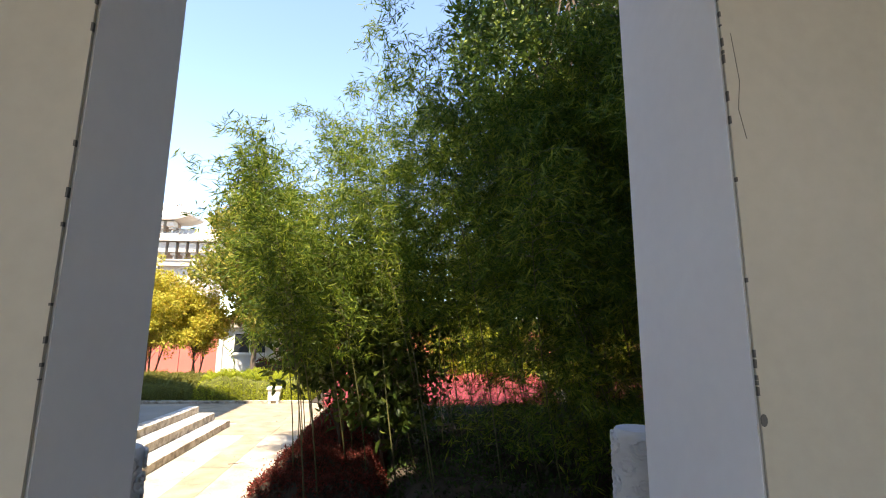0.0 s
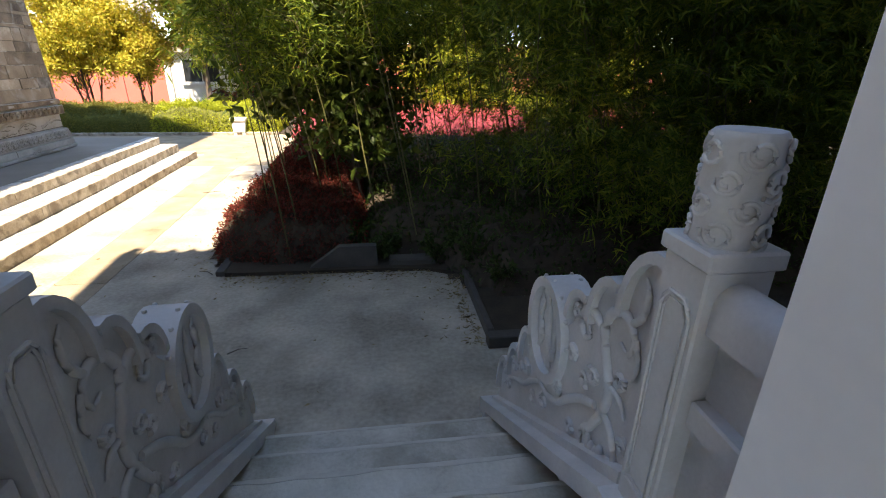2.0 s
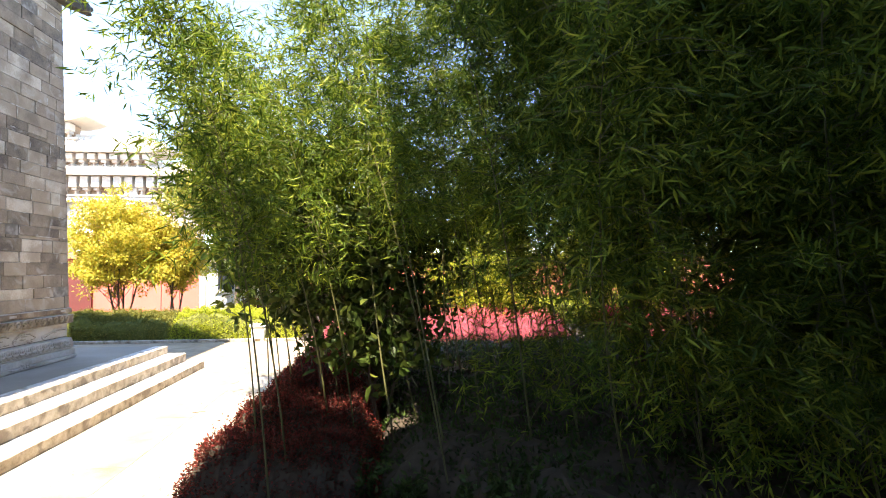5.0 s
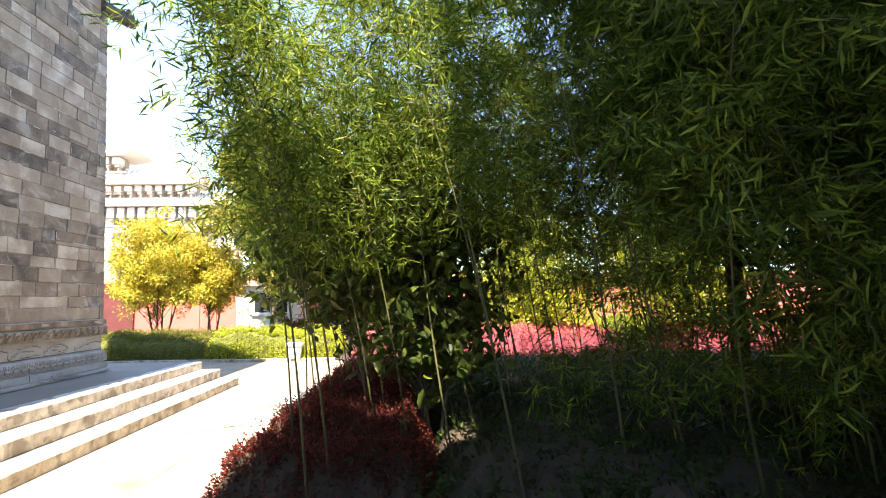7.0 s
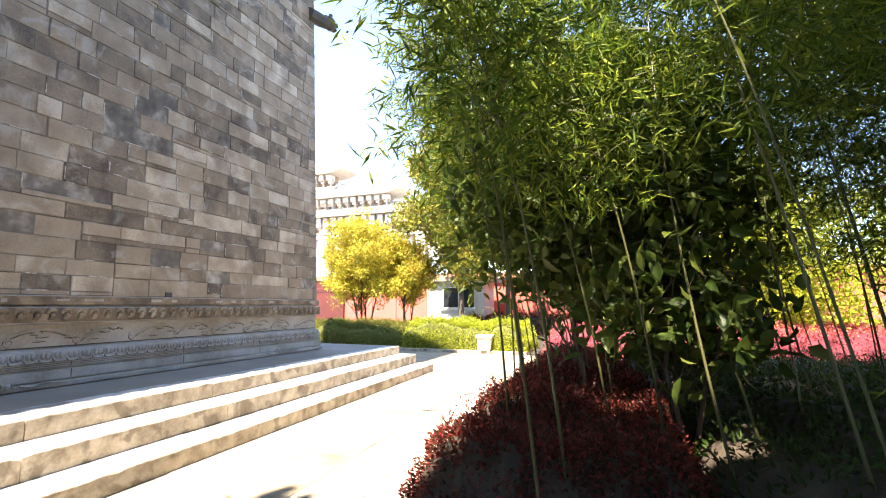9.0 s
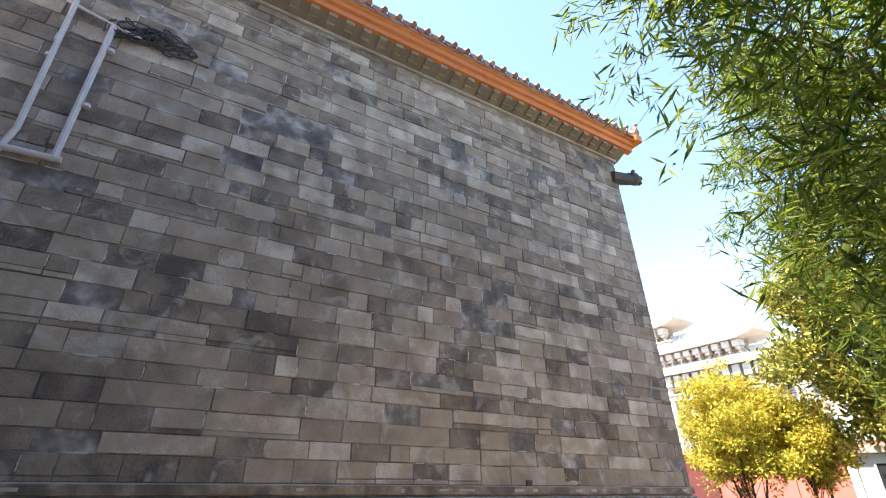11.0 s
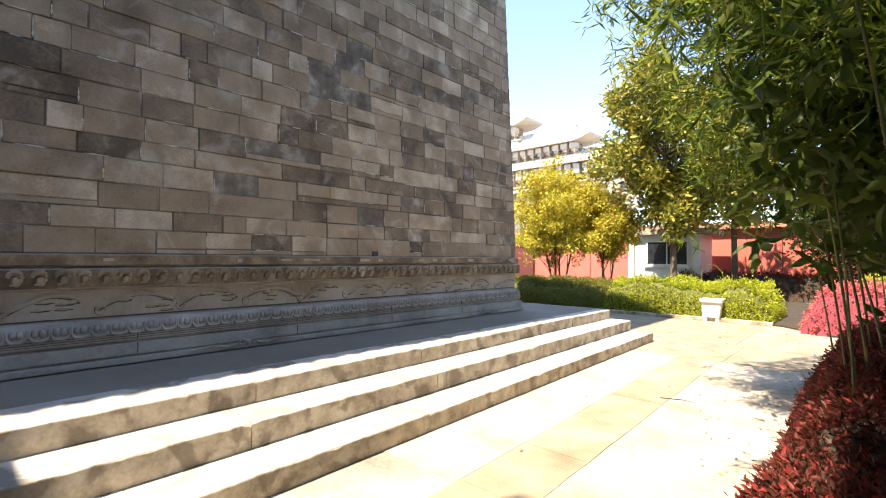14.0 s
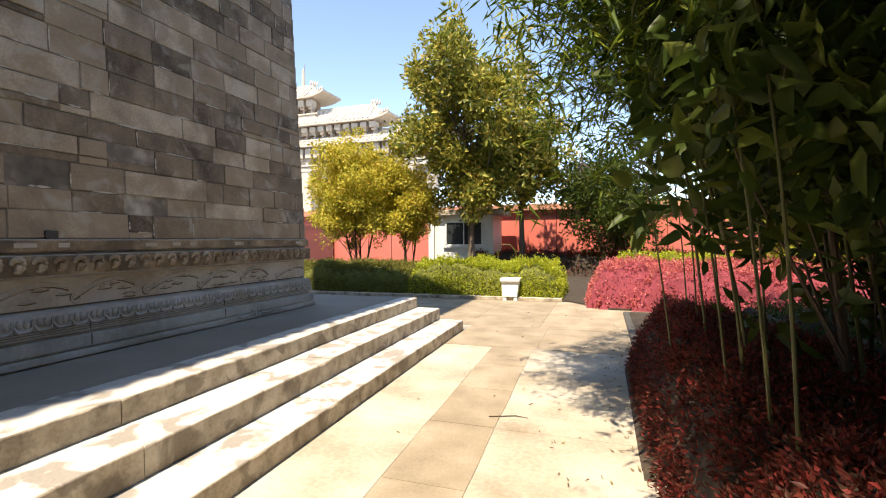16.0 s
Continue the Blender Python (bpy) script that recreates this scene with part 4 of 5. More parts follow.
def bamboo_proto(seed, H, lean_x, first, reach=1.0, dense=1.0):
    """One bamboo: bent tapering culm with nodes, branches and hanging narrow leaves."""
    rng = np.random.default_rng(seed)
    root = thing("bamboo", "tall thin bamboo with dense hanging leaves", "bamboo", "bamboo grove")
    N = 26
    def at(f):
        return np.array([lean_x * f ** 2.2 * H * 0.28 + 0.03 * math.sin(5 * f + seed), 0.10 * H * f ** 2.5 * math.sin(seed) + 0.02 * math.cos(6 * f), H * f - 0.25 * abs(lean_x) * f ** 4 * H * 0.5])
    r0 = rng.uniform(0.008, 0.012)
    pts, rad = [], []
    for i in range(N + 1):
        f = i / N
        for df, k in ((-0.003, 1.0), (0, 1.18), (0.003, 1.0)):
            pts.append(at(min(max(f + df, 0), 1.0) + (0.0005 if df > 0 else 0)))
            rad.append(r0 * k * (1 - 0.85 * f))
    part("culm", Shape().tube(pts, rad, 6), CULM, root, "green-yellow jointed culm", True)
    tw, P, D = Shape(), [], []
    for i in range(3, N + 1):
        f = i / N
        if f * H < first:
            continue
        for _ in range(rng.integers(2, 5)):
            a, L = rng.uniform(0, 2 * math.pi), rng.uniform(0.55, 1.15) * (1.15 - 0.5 * f) * reach
            p, d = at(f), np.array([math.cos(a), math.sin(a), rng.uniform(0.2, 0.9)])
            bp = []
            for k in range(6):
                t = k / 5
                q = p + d * L * t - np.array([0, 0, 0.55 * L * t * t])
                bp.append(q)
            tw.tube(bp, [0.004, 0.0035, 0.003, 0.0025, 0.002, 0.001], 3)
            for k in range(1, 6):
                for _ in range(int(rng.integers(2, 5) * dense + 0.5)):
                    q = bp[k] + rng.normal(0, 0.07, 3)
                    m = rng.integers(4, 8)
                    dd = rng.normal(0, 0.75, (m, 3)) + d * 0.5 - np.array([0, 0, 0.55])
                    P += [q + rng.normal(0, 0.03, 3) for _ in range(m)]
                    D += list(dd)
    tagged(part("twig_spray", tw, CULM, root), kind="stuff")
    part("leaves", leaf_mesh("leaves", P, D, 0.135, 0.017, BAMBOO, rng=rng), None, root, "narrow pointed green leaves")
    return root


protos = [bamboo_proto(11, 5.4, -0.55, 1.7, 0.95, 0.6), bamboo_proto(12, 6.0, 0.25, 2.5, 1.0, 0.65), bamboo_proto(13, 4.7, -0.9, 2.0, 1.0, 0.7), bamboo_proto(14, 6.6, 0.1, 2.9, 1.0, 0.8), bamboo_proto(15, 5.6, 0.6, 2.2, 1.0, 0.65), bamboo_proto(16, 4.4, -0.3, 1.8, 1.0, 0.6), bamboo_proto(17, 6.2, -0.7, 2.6, 1.0, 0.75), bamboo_proto(18, 5.2, -0.25, 2.3, 0.55, 0.4), bamboo_proto(19, 4.6, -0.35, 2.0, 0.6, 0.4), bamboo_proto(20, 5.2, 0.2, 0.9, 1.0, 1.0), bamboo_proto(23, 5.8, -0.4, 0.8, 1.0, 1.0), bamboo_proto(24, 4.7, -0.55, 2.3, 0.85, 0.25)]
rng = np.random.default_rng(21)
spots = [(-1.10, 5.78, 7, 0), (-1.02, 6.02, 8, 25), (-1.40, 6.45, 11, 8), (-1.62, 7.6, 11, 0), (-1.65, 8.4, 11, 352), (-0.82, 7.12, 8, 350), (0.42, 6.02, 7, 10), (-0.5, 6.7, 8, 10), (-1.60, 7.95, 7, 330), (-1.45, 8.9, 2, 10), (-1.75, 9.6, 0, 0), (-0.8, 7.8, 1, 140), (-0.1, 7.0, 4, 30), (0.4, 6.4, 3, 20), (-1.5, 9.6, 6, 20), (-1.2, 10.6, 1, 90), (-0.75, 8.9, 2, 0), (-1.6, 8.6, 2, 350), (-1.26, 9.2, 11, 5), (-1.0, 8.5, 6, 350), (-1.5, 10.3, 11, 340), (-1.4, 11.3, 11, 15), (1.6, 10.4, 5, 40), (1.7, 8.6, 5, 100), (2.3, 9.4, 0, 200), (2.0, 10.9, 5, 310), (2.9, 10.2, 0, 20), (3.4, 11.2, 5, 140), (3.3, 9.0, 0, 260), (4.1, 10.3, 5, 70), (4.6, 11.4, 0, 190), (1.0, 9.6, 0, 330), (0.2, 7.4, 3, 60), (0.6, 8.2, 6, 200), (0.9, 7.0, 1, 120), (0.3, 9.0, 3, 300), (0.0, 8.4, 4, 150), (1.2, 7.8, 3, 20)]
while len(spots) < 108:
    x, y = rng.uniform(-0.6, 8.0), rng.uniform(5.2, 11.5)
    if x > 1.0 or y > 6.6:
        if min((x - s[0]) ** 2 + (y - s[1]) ** 2 for s in spots) > 0.16:
            spots.append((x, y, int(rng.choice((1, 3, 3, 4, 6, 2))) if x < 3.2 or y > 7.8 else int(rng.choice((9, 10, 3, 6))), rng.uniform(0, 360)))
while len(spots) < 148:  # the thick, dark side of the grove beside the gate hall
    x, y = rng.uniform(2.0, 8.5), rng.uniform(4.4, 7.2)
    if min((x - s[0]) ** 2 + (y - s[1]) ** 2 for s in spots) > 0.10:
        spots.append((x, y, int(rng.choice((9, 10, 9, 10, 3))), rng.uniform(0, 360)))
first_use = set()
for x, y, k, a in spots:
    m = pose(x, y, 0.03, rng.uniform(-6, 6), rng.uniform(-19, -4) if x > -0.5 else rng.uniform(-8, -4) * (0.3 if k == 11 else 1) if y < 8 else rng.uniform(-8, -1), 0) @ pose(0, 0, 0, 0, 0, a)
    if k not in first_use:
        first_use.add(k)
        protos[k].matrix_basis = m
    else:
        copy_thing(protos[k], m)


def shrub_mass(name, label, poly_f, x0, x1, y0, y1, height, material, count, leaf, width, seed, group="", core=None, side=1.3, most=9):
    """A clipped or loose mass of shrubs: an uneven core, twig brown or darkened leaf colour, with leaves all over it.
    poly_f(x, y): 0 outside to 1 well inside.
    """
    rng = np.random.default_rng(seed)
    root = thing(name, label, "hedge" if "hedge" in name else "shrub", group)
    nx, ny = max(4, int((x1 - x0) / 0.12)), max(4, int((y1 - y0) / 0.12))
    def hgt(x, y):
        e = poly_f(x, y)
        return height * min(1, max(0, e)) ** 0.45 * (0.86 + 0.24 * noise.noise(Vector((x * 1.6 + seed, y * 1.6, 0))) + 0.16 * noise.noise(Vector((x * 6, y * 6, seed))))
    s = Shape()
    verts, ok = [], []
    for i in range(nx + 1):
        for j in range(ny + 1):
            x, y = x0 + (x1 - x0) * i / nx, y0 + (y1 - y0) * j / ny
            h = hgt(x, y)
            verts.append((x, y, max(0.0, h - 0.07)))
            ok.append(h > 0.02)
    faces = []
    for i in range(nx):
        for j in range(ny):
            q = (i * (ny + 1) + j, (i + 1) * (ny + 1) + j, (i + 1) * (ny + 1) + j + 1, i * (ny + 1) + j + 1)
            if any(ok[k] for k in q):
                faces.append(q)
    s.add(verts, faces)
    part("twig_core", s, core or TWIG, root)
    P, D = [], []
    tries = 0
    while len(P) < count and tries < count * 12:
        tries += 1
        x, y = rng.uniform(x0, x1), rng.uniform(y0, y1)
        h = hgt(x, y)
        if h < 0.03:
            continue
        gx, gy = (hgt(x + 0.05, y) - hgt(x - 0.05, y)) / 0.1, (hgt(x, y + 0.05) - hgt(x, y - 0.05)) / 0.1
        steep = math.sqrt(1 + gx * gx + gy * gy)
        nrm = np.array([-gx, -gy, 1.0]) / steep
        for _ in range(min(most, max(1, int(steep * side)))):
            z = h - (rng.random() ** 2) * 0.10 + rng.exponential(0.026)
            px, py = x, y
            if steep > 2:
                z = rng.uniform(0.02, max(0.06, h))
                o = rng.uniform(-0.07, 0.09)
                px, py = x + nrm[0] * o, y + nrm[1] * o
            P.append((px, py, z))
            D.append(nrm * 0.9 + rng.normal(0, 0.65, 3))
    part("leaves", leaf_mesh("leaves", P, D, leaf, width, material, rng=rng), None, root)
    return root


# Darker leaf tones: shade inside the hedges is put into the core's colour.
HEDGECORE = mat("hedge_shaded_inside", [(0.07, 0.08, 0.015), (0.16, 0.17, 0.03)], 8, 40, 0.9, 0.8)
PINKCORE = mat("pink_shaded_inside", [(0.14, 0.02, 0.03), (0.30, 0.05, 0.07)], 8, 40, 0.9, 0.8)


def inside(x, y, pts, soft):
    """How far (x, y) lies inside a polygon, in units of soft; negative outside."""
    d, c = 1e9, False
    for (ax, ay), (bx, by) in zip(pts, pts[1:] + pts[:1]):
        t = max(0, min(1, ((x - ax) * (bx - ax) + (y - ay) * (by - ay)) / ((bx - ax) ** 2 + (by - ay) ** 2)))
        d = min(d, math.hypot(x - ax - t * (bx - ax), y - ay - t * (by - ay)))
        if (ay > y) != (by > y) and x < (bx - ax) * (y - ay) / (by - ay) + ax:
            c = not c
    return (d if c else -d) / soft


RED_EDGE = [(-1.90, 5.97), (-1.2, 5.78), (-0.3, 6.05), (-0.4, 9.0), (-0.9, 11.5), (-1.3, 12.2), (-1.8, 12.2), (-2.02, 11.0), (-2.02, 9.0), (-1.96, 7.4), (-2.0, 6.9), (-2.10, 6.42)]
tagged(shrub_mass("red_shrub", "low loose red-leaved shrubs edging the bamboo bed", lambda x, y: inside(x, y, RED_EDGE, 0.24), -2.5, 0.0, 5.6, 12.4, 0.70, REDLEAF, 90000, 0.036, 0.016, 31, side=2.6, most=24), kind="stuff")
GREEN_EDGE = [(-0.3, 6.0), (0.5, 5.85), (1.1, 4.7), (9, 4.6), (9, 13.2), (-1.2, 13.2), (-0.9, 11.5), (-0.4, 9)]
tagged(shrub_mass("green_groundcover", "dark green leafy groundcover under the bamboo", lambda x, y: inside(x, y, GREEN_EDGE, 0.5), -1.4, 9.2, 4.4, 13.4, 0.62, GREENLEAF, 40000, 0.06, 0.026, 32), kind="stuff")

def leafy_plant(x, y, h, seed):
    rng = np.random.default_rng(seed)
    root = thing("leafy_plant", "small leafy green plant at the bed edge", "plant", "bed plants", at=(x, y, 0.03))
    st, P, D = Shape(), [], []
    for k in range(9):
        a, o = rng.uniform(0, 6.28), rng.uniform(0.2, 0.6) * h
        tip = np.array([o * math.cos(a), o * math.sin(a), h * rng.uniform(0.6, 1.0)])
        pts = [np.zeros(3), tip * np.array([0.35, 0.35, 0.6]), tip]
        st.tube(pts, [0.005, 0.004, 0.002], 4)
        for f in np.linspace(0.35, 1.0, 9):
            q = tip * f * np.array([f, f, 1.0])
            for _ in range(3):
                P.append(q + rng.normal(0, 0.012, 3))
                D.append(rng.normal(0, 0.7, 3) + np.array([math.cos(a), math.sin(a), 0.4]) * 0.6)
    part("stem", st, CULM, root)
    part("leaves", leaf_mesh("leaves", P, D, 0.085, 0.035, GREENLEAF, rng=rng), None, root)


for k, (x, y, h) in enumerate(((0.55, 5.62, 0.42), (0.92, 5.35, 0.5), (1.15, 4.9, 0.36), (0.05, 5.9, 0.35), (-0.1, 5.78, 0.30), (1.6, 4.55, 0.32), (2.4, 4.5, 0.4), (-0.4, 6.1, 0.4), (0.8, 5.75, 0.55))):
    leafy_plant(x, y, h, 200 + k)
rng = np.random.default_rng(91)
P, D = [], []
for k in range(900):
    e = rng.random()
    if e < 0.35:
        x, y = rng.uniform(-1.8, 0.5), 5.52 - rng.exponential(0.12)
    elif e < 0.6:
        x, y = 0.75 - rng.exponential(0.1), rng.uniform(3.9, 5.3)
    elif e < 0.8:
        x, y = -2.0 - rng.exponential(0.15), rng.uniform(5.5, 12)
    else:
        x, y = rng.uniform(-4.0, 0.6), rng.uniform(3.2, 15.5)
    P.append((x, y, 0.014))
    D.append((rng.normal(), rng.normal(), 0.12))
tagged(part("leaf_litter", leaf_mesh("leaf_litter", P, D, 0.055, 0.014, LITTER, rng=rng), None), "dry fallen bamboo leaves scattered on the ground", "leaf litter", kind="stuff")
for k, pts in enumerate((((-2.9, 3.62), (-2.78, 3.66), (-2.66, 3.63)), ((-1.95, 5.62), (-2.02, 5.70), (-2.12, 5.72)), ((-1.35, 4.02), (-1.28, 4.08), (-1.2, 4.09)), ((-3.2, 9.2), (-3.0, 9.28), (-2.9, 9.26)))):
    tw = thing("fallen_twig", "thin dry twig lying on the concrete", "twig", "fallen twigs")
    part("stick", Shape().tube([(x, y, 0.012) for x, y in pts], [0.005, 0.004, 0.002], 5), TWIG, tw)

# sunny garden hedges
# Olive left run; the hall's shadow on it is put into the leaf tone.
shrub_mass("clipped_hedge", "clipped hedge in shade-darkened olive green behind a stone kerb", lambda x, y: inside(x, y, [(-14, 16.5), (-7.0, 16.5), (-7.0, 18.4), (-14, 18.4)], 0.12), -14.2, -6.9, 16.35, 18.5, 0.86, OLIVE, 52000, 0.055, 0.028, 33, "clipped hedges", HEDGECORE)
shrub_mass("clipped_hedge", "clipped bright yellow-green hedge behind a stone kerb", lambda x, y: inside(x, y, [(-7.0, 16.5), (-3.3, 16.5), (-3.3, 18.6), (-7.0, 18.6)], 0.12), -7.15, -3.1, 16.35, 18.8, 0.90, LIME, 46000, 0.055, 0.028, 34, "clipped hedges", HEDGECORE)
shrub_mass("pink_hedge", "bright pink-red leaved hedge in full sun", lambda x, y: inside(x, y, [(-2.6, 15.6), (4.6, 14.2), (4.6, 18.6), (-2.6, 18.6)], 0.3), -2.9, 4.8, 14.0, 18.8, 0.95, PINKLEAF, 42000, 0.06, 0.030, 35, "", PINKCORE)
shrub_mass("pink_hedge", "pink-red leaved hedge glimpsed behind the bamboo", lambda x, y: inside(x, y, [(7.0, 15.6), (12.6, 15.6), (12.6, 18.6), (7.0, 18.6)], 0.3), 6.8, 12.8, 15.3, 18.8, 0.95, PINKLEAF, 20000, 0.06, 0.030, 36, "", PINKCORE)
shrub_mass("clipped_hedge", "purple-red clipped hedge before the red wall", lambda x, y: inside(x, y, [(-7.5, 23.6), (2.0, 23.6), (2.0, 25.0), (-7.5, 25.0)], 0.2), -7.7, 2.2, 23.4, 25.2, 1.0, REDLEAF, 16000, 0.08, 0.04, 37, "clipped hedges")
shrub_mass("clipped_hedge", "yellow-green hedge in the sunny garden", lambda x, y: inside(x, y, [(-2.0, 19.4), (14, 19.4), (14, 22.6), (-2.0, 22.6)], 0.2), -2.2, 14.2, 19.2, 22.8, 0.95, LIME, 36000, 0.09, 0.045, 38, "clipped hedges", HEDGECORE)


def tree(name, label, x, y, H, crown_lo, rx, material, stems, leaves, leaf, width, seed, trunk=0.09, top=0.55, ry=None, group="garden trees"):
    """Tapered trunk or trunks, limbs, twigs and a crown of leaf clumps at the twig ends."""
    rng = np.random.default_rng(seed)
    root = thing(name, label, "tree", group, at=(x, y, 0.02))
    ry = ry or rx
    wood, tips = Shape(), []
    cz, rz = (crown_lo + H) / 2, (H - crown_lo) / 2
    for k in range(stems):
        a = 2 * math.pi * k / stems + rng.uniform(0, 0.6)
        out = 0.0 if stems == 1 else rng.uniform(0.35, 0.6) * rx
        fork = crown_lo * rng.uniform(0.9, 1.1) if stems == 1 else crown_lo * 0.3
        trunk_pts = [np.array([0, 0, 0.0]), np.array([0.03 * math.cos(a), 0.03 * math.sin(a), fork * 0.5]), np.array([out * 0.25 * math.cos(a), out * 0.25 * math.sin(a), fork + 0.1])]
        topp = np.array([out * math.cos(a), out * math.sin(a), H * rng.uniform(0.72, 0.9) if stems > 1 else H * 0.93])
        for f in (0.35, 0.7, 1.0):
            q = trunk_pts[2] * (1 - f) + topp * f + np.array([rng.normal(0, 0.06 * rx), rng.normal(0, 0.06 * rx), 0])
            trunk_pts.append(q)
        wood.tube(trunk_pts, [trunk * 1.25, trunk, trunk * 0.85, trunk * 0.6, trunk * 0.35, trunk * 0.1], 8)
        nb = 40 // stems + 8
        for b in range(nb):
            f = rng.uniform(0.0, 1.0)
            i = 2 + min(2, int(f * 3))
            g = f * 3 - int(min(2.999, f * 3))
            p = trunk_pts[i] * (1 - g) + trunk_pts[min(i + 1, 5)] * g
            d = rng.normal(0, 1, 3)
            d /= np.linalg.norm(d)
            shell = np.array([d[0] * rx, d[1] * ry, d[2] * rz]) * rng.uniform(0.55, 0.98)
            e = np.array([0, 0, cz]) + shell
            mid = (p + e) / 2 + rng.normal(0, 0.05 * rx, 3) - np.array([0, 0, 0.08 * rz])
            wood.tube([p, mid, e], [trunk * 0.3, trunk * 0.17, trunk * 0.05], 5)
            for _ in range(6):
                t = rng.uniform(0.35, 1.0)
                q = (mid * (1 - t) + e * t) + rng.normal(0, 0.16 * rx, 3)
                tips.append(q)
    part("trunk", wood, BARK, root, "", True)
    tips = [q for q in tips if q[2] > crown_lo * 0.85]
    P, D = [], []
    per = max(1, leaves // max(1, len(tips)))
    for q in tips:
        r = rng.uniform(0.10, 0.21) * rx
        m = int(per * rng.uniform(0.5, 1.5))
        o = rng.normal(0, 1, (m, 3))
        o /= np.linalg.norm(o, axis=1)[:, None] + 1e-9
        o *= (r * rng.random((m, 1)) ** 0.4)
        P.append(q + o)
        D.append(o / r + rng.normal(0, 0.5, (m, 3)) + np.array([0, 0, 0.1]))
    part("crown", leaf_mesh("crown", np.concatenate(P), np.concatenate(D), leaf, width, material, rng=rng), None, root)
    return root


tree("tree", "small multi-stemmed tree with yellow autumn leaves", -10.35, 20.0, 4.95, 1.5, 1.8, YELLOWL, 4, 34000, 0.11, 0.06, 41, 0.045)
tree("tree", "small forked tree with yellow autumn leaves", -8.75, 20.6, 4.3, 1.5, 1.3, YELLOWL, 3, 20000, 0.11, 0.06, 42, 0.045)
tree("tree", "tall magnolia with glossy green and browning leaves", -6.6, 21.0, 9.0, 2.6, 2.55, MAGNOL, 1, 22000, 0.20, 0.085, 43, 0.11)
tree("tree", "magnolia with glossy leaves before the red wall", -5.2, 23.0, 6.2, 2.6, 1.9, MAGNOL, 1, 12000, 0.20, 0.085, 44, 0.10)
tree("tree", "leafy green tree near the red wall", -2.0, 24.0, 5.5, 0.9, 2.2, BROAD, 2, 16000, 0.16, 0.06, 45, 0.08)
tree("tree", "large dark evergreen tree among the bamboo", 2.75, 7.2, 9.9, 3.9, 2.4, DARKLEAF, 1, 40000, 0.13, 0.055, 46, 0.08)
# Extra tree, added so its crown darkens the bamboo below.
tree("tree", "added tall evergreen that darkens the thick bamboo", 5.6, 5.6, 10.5, 3.6, 2.7, DARKLEAF, 1, 26000, 0.14, 0.06, 73, 0.09)
tree("tree", "dense low-branched dark evergreen behind the bamboo", 6.6, 8.4, 6.5, 0.5, 2.2, DARKLEAF, 2, 16000, 0.15, 0.06, 71, 0.08)
tree("tree", "dense low-branched dark evergreen behind the bamboo", 9.0, 10.8, 7.5, 0.5, 2.6, DARKLEAF, 2, 16000, 0.16, 0.065, 72, 0.08)
tree("tree", "dense green tree beyond the garden", 9.5, 17.5, 13, 3.0, 4.5, DARKLEAF, 1, 16000, 0.2, 0.09, 47, 0.2)
tree("tree", "broad yellow-green tree beyond the garden", 4.5, 27, 8, 2.0, 3.5, LIME, 1, 10000, 0.2, 0.09, 48, 0.14)
tree("tree", "broad yellow-green tree beyond the garden", 12, 28, 9, 2.0, 4, LIME, 1, 10000, 0.2, 0.09, 49, 0.14)
tree("broadleaf_shrub", "tall shrub with large dark oval leaves among bamboo", -1.05, 8.35, 4.3, 0.85, 1.3, BROAD, 3, 6500, 0.155, 0.072, 50, 0.03, group="broadleaf shrubs")
tree("tree", "bushy yellow-green shrub tree in full sun", 2.6, 17.4, 3.8, 0.5, 2.4, LIME, 3, 15000, 0.13, 0.055, 61, 0.05)
tree("tree", "bushy yellow-green shrub tree in full sun", 7.4, 17.2, 4.2, 0.5, 2.6, LIME, 3, 15000, 0.13, 0.055, 62, 0.05)
tree("broadleaf_shrub", "tall shrub with large dark oval leaves among bamboo", -0.35, 7.7, 2.4, 0.7, 0.8, BROAD, 3, 1500, 0.17, 0.085, 63, 0.025, group="broadleaf shrubs")
tree("broadleaf_shrub", "tall shrub with large dark oval leaves among bamboo", -0.5, 9.9, 4.0, 0.8, 1.4, BROAD, 3, 5000, 0.155, 0.072, 51, 0.03, group="broadleaf shrubs")

# ---- garden buildings ----
rw = thing("wall_red", "long red-painted garden wall", "wall", kind="structure")
part("wall", Shape().box(-60, 60, 27.0, 27.4, 0, 2.75), REDWALL, rw)
part("coping", Shape().prism([(26.75, 2.75), (27.2, 3.05), (27.65, 2.75)], 0, -60, 60), TILE, rw)
for x in (-12.4, -8.9, -4.3, 0.2):
    part("joint", Shape().box(x, x + 0.03, 26.985, 27.0, 0.1, 2.7), DARKRED, rw)
dr = thing("door_red", "dark red wooden gate in the garden wall", "door", kind="structure")
part("leaf", Shape().box(-17.6, -15.9, 26.9, 26.99, 0, 2.1, 0.01), DARKRED, dr)
part("frame", Shape().box(-17.8, -17.6, 26.88, 26.99, 0, 2.3).box(-15.9, -15.7, 26.88, 26.99, 0, 2.3).box(-17.6, -15.9, 26.88, 26.99, 2.1, 2.3), DARKRED, dr)

booth = thing("guard_booth", "small white guard booth with wide dark window", "booth")
part("body", Shape().box(-9.3, -6.6, 24.3, 26.2, 0, 2.45, 0.02), WHITEP, booth)
part("roof", Shape().box(-9.5, -6.2, 24.05, 26.4, 2.45, 2.68, 0.02), STEPSTONE, booth)
w = part("window", Shape().box(-8.55, -7.05, 24.27, 24.3, 1.25, 2.15), GLASS, booth, "dark glazed window")
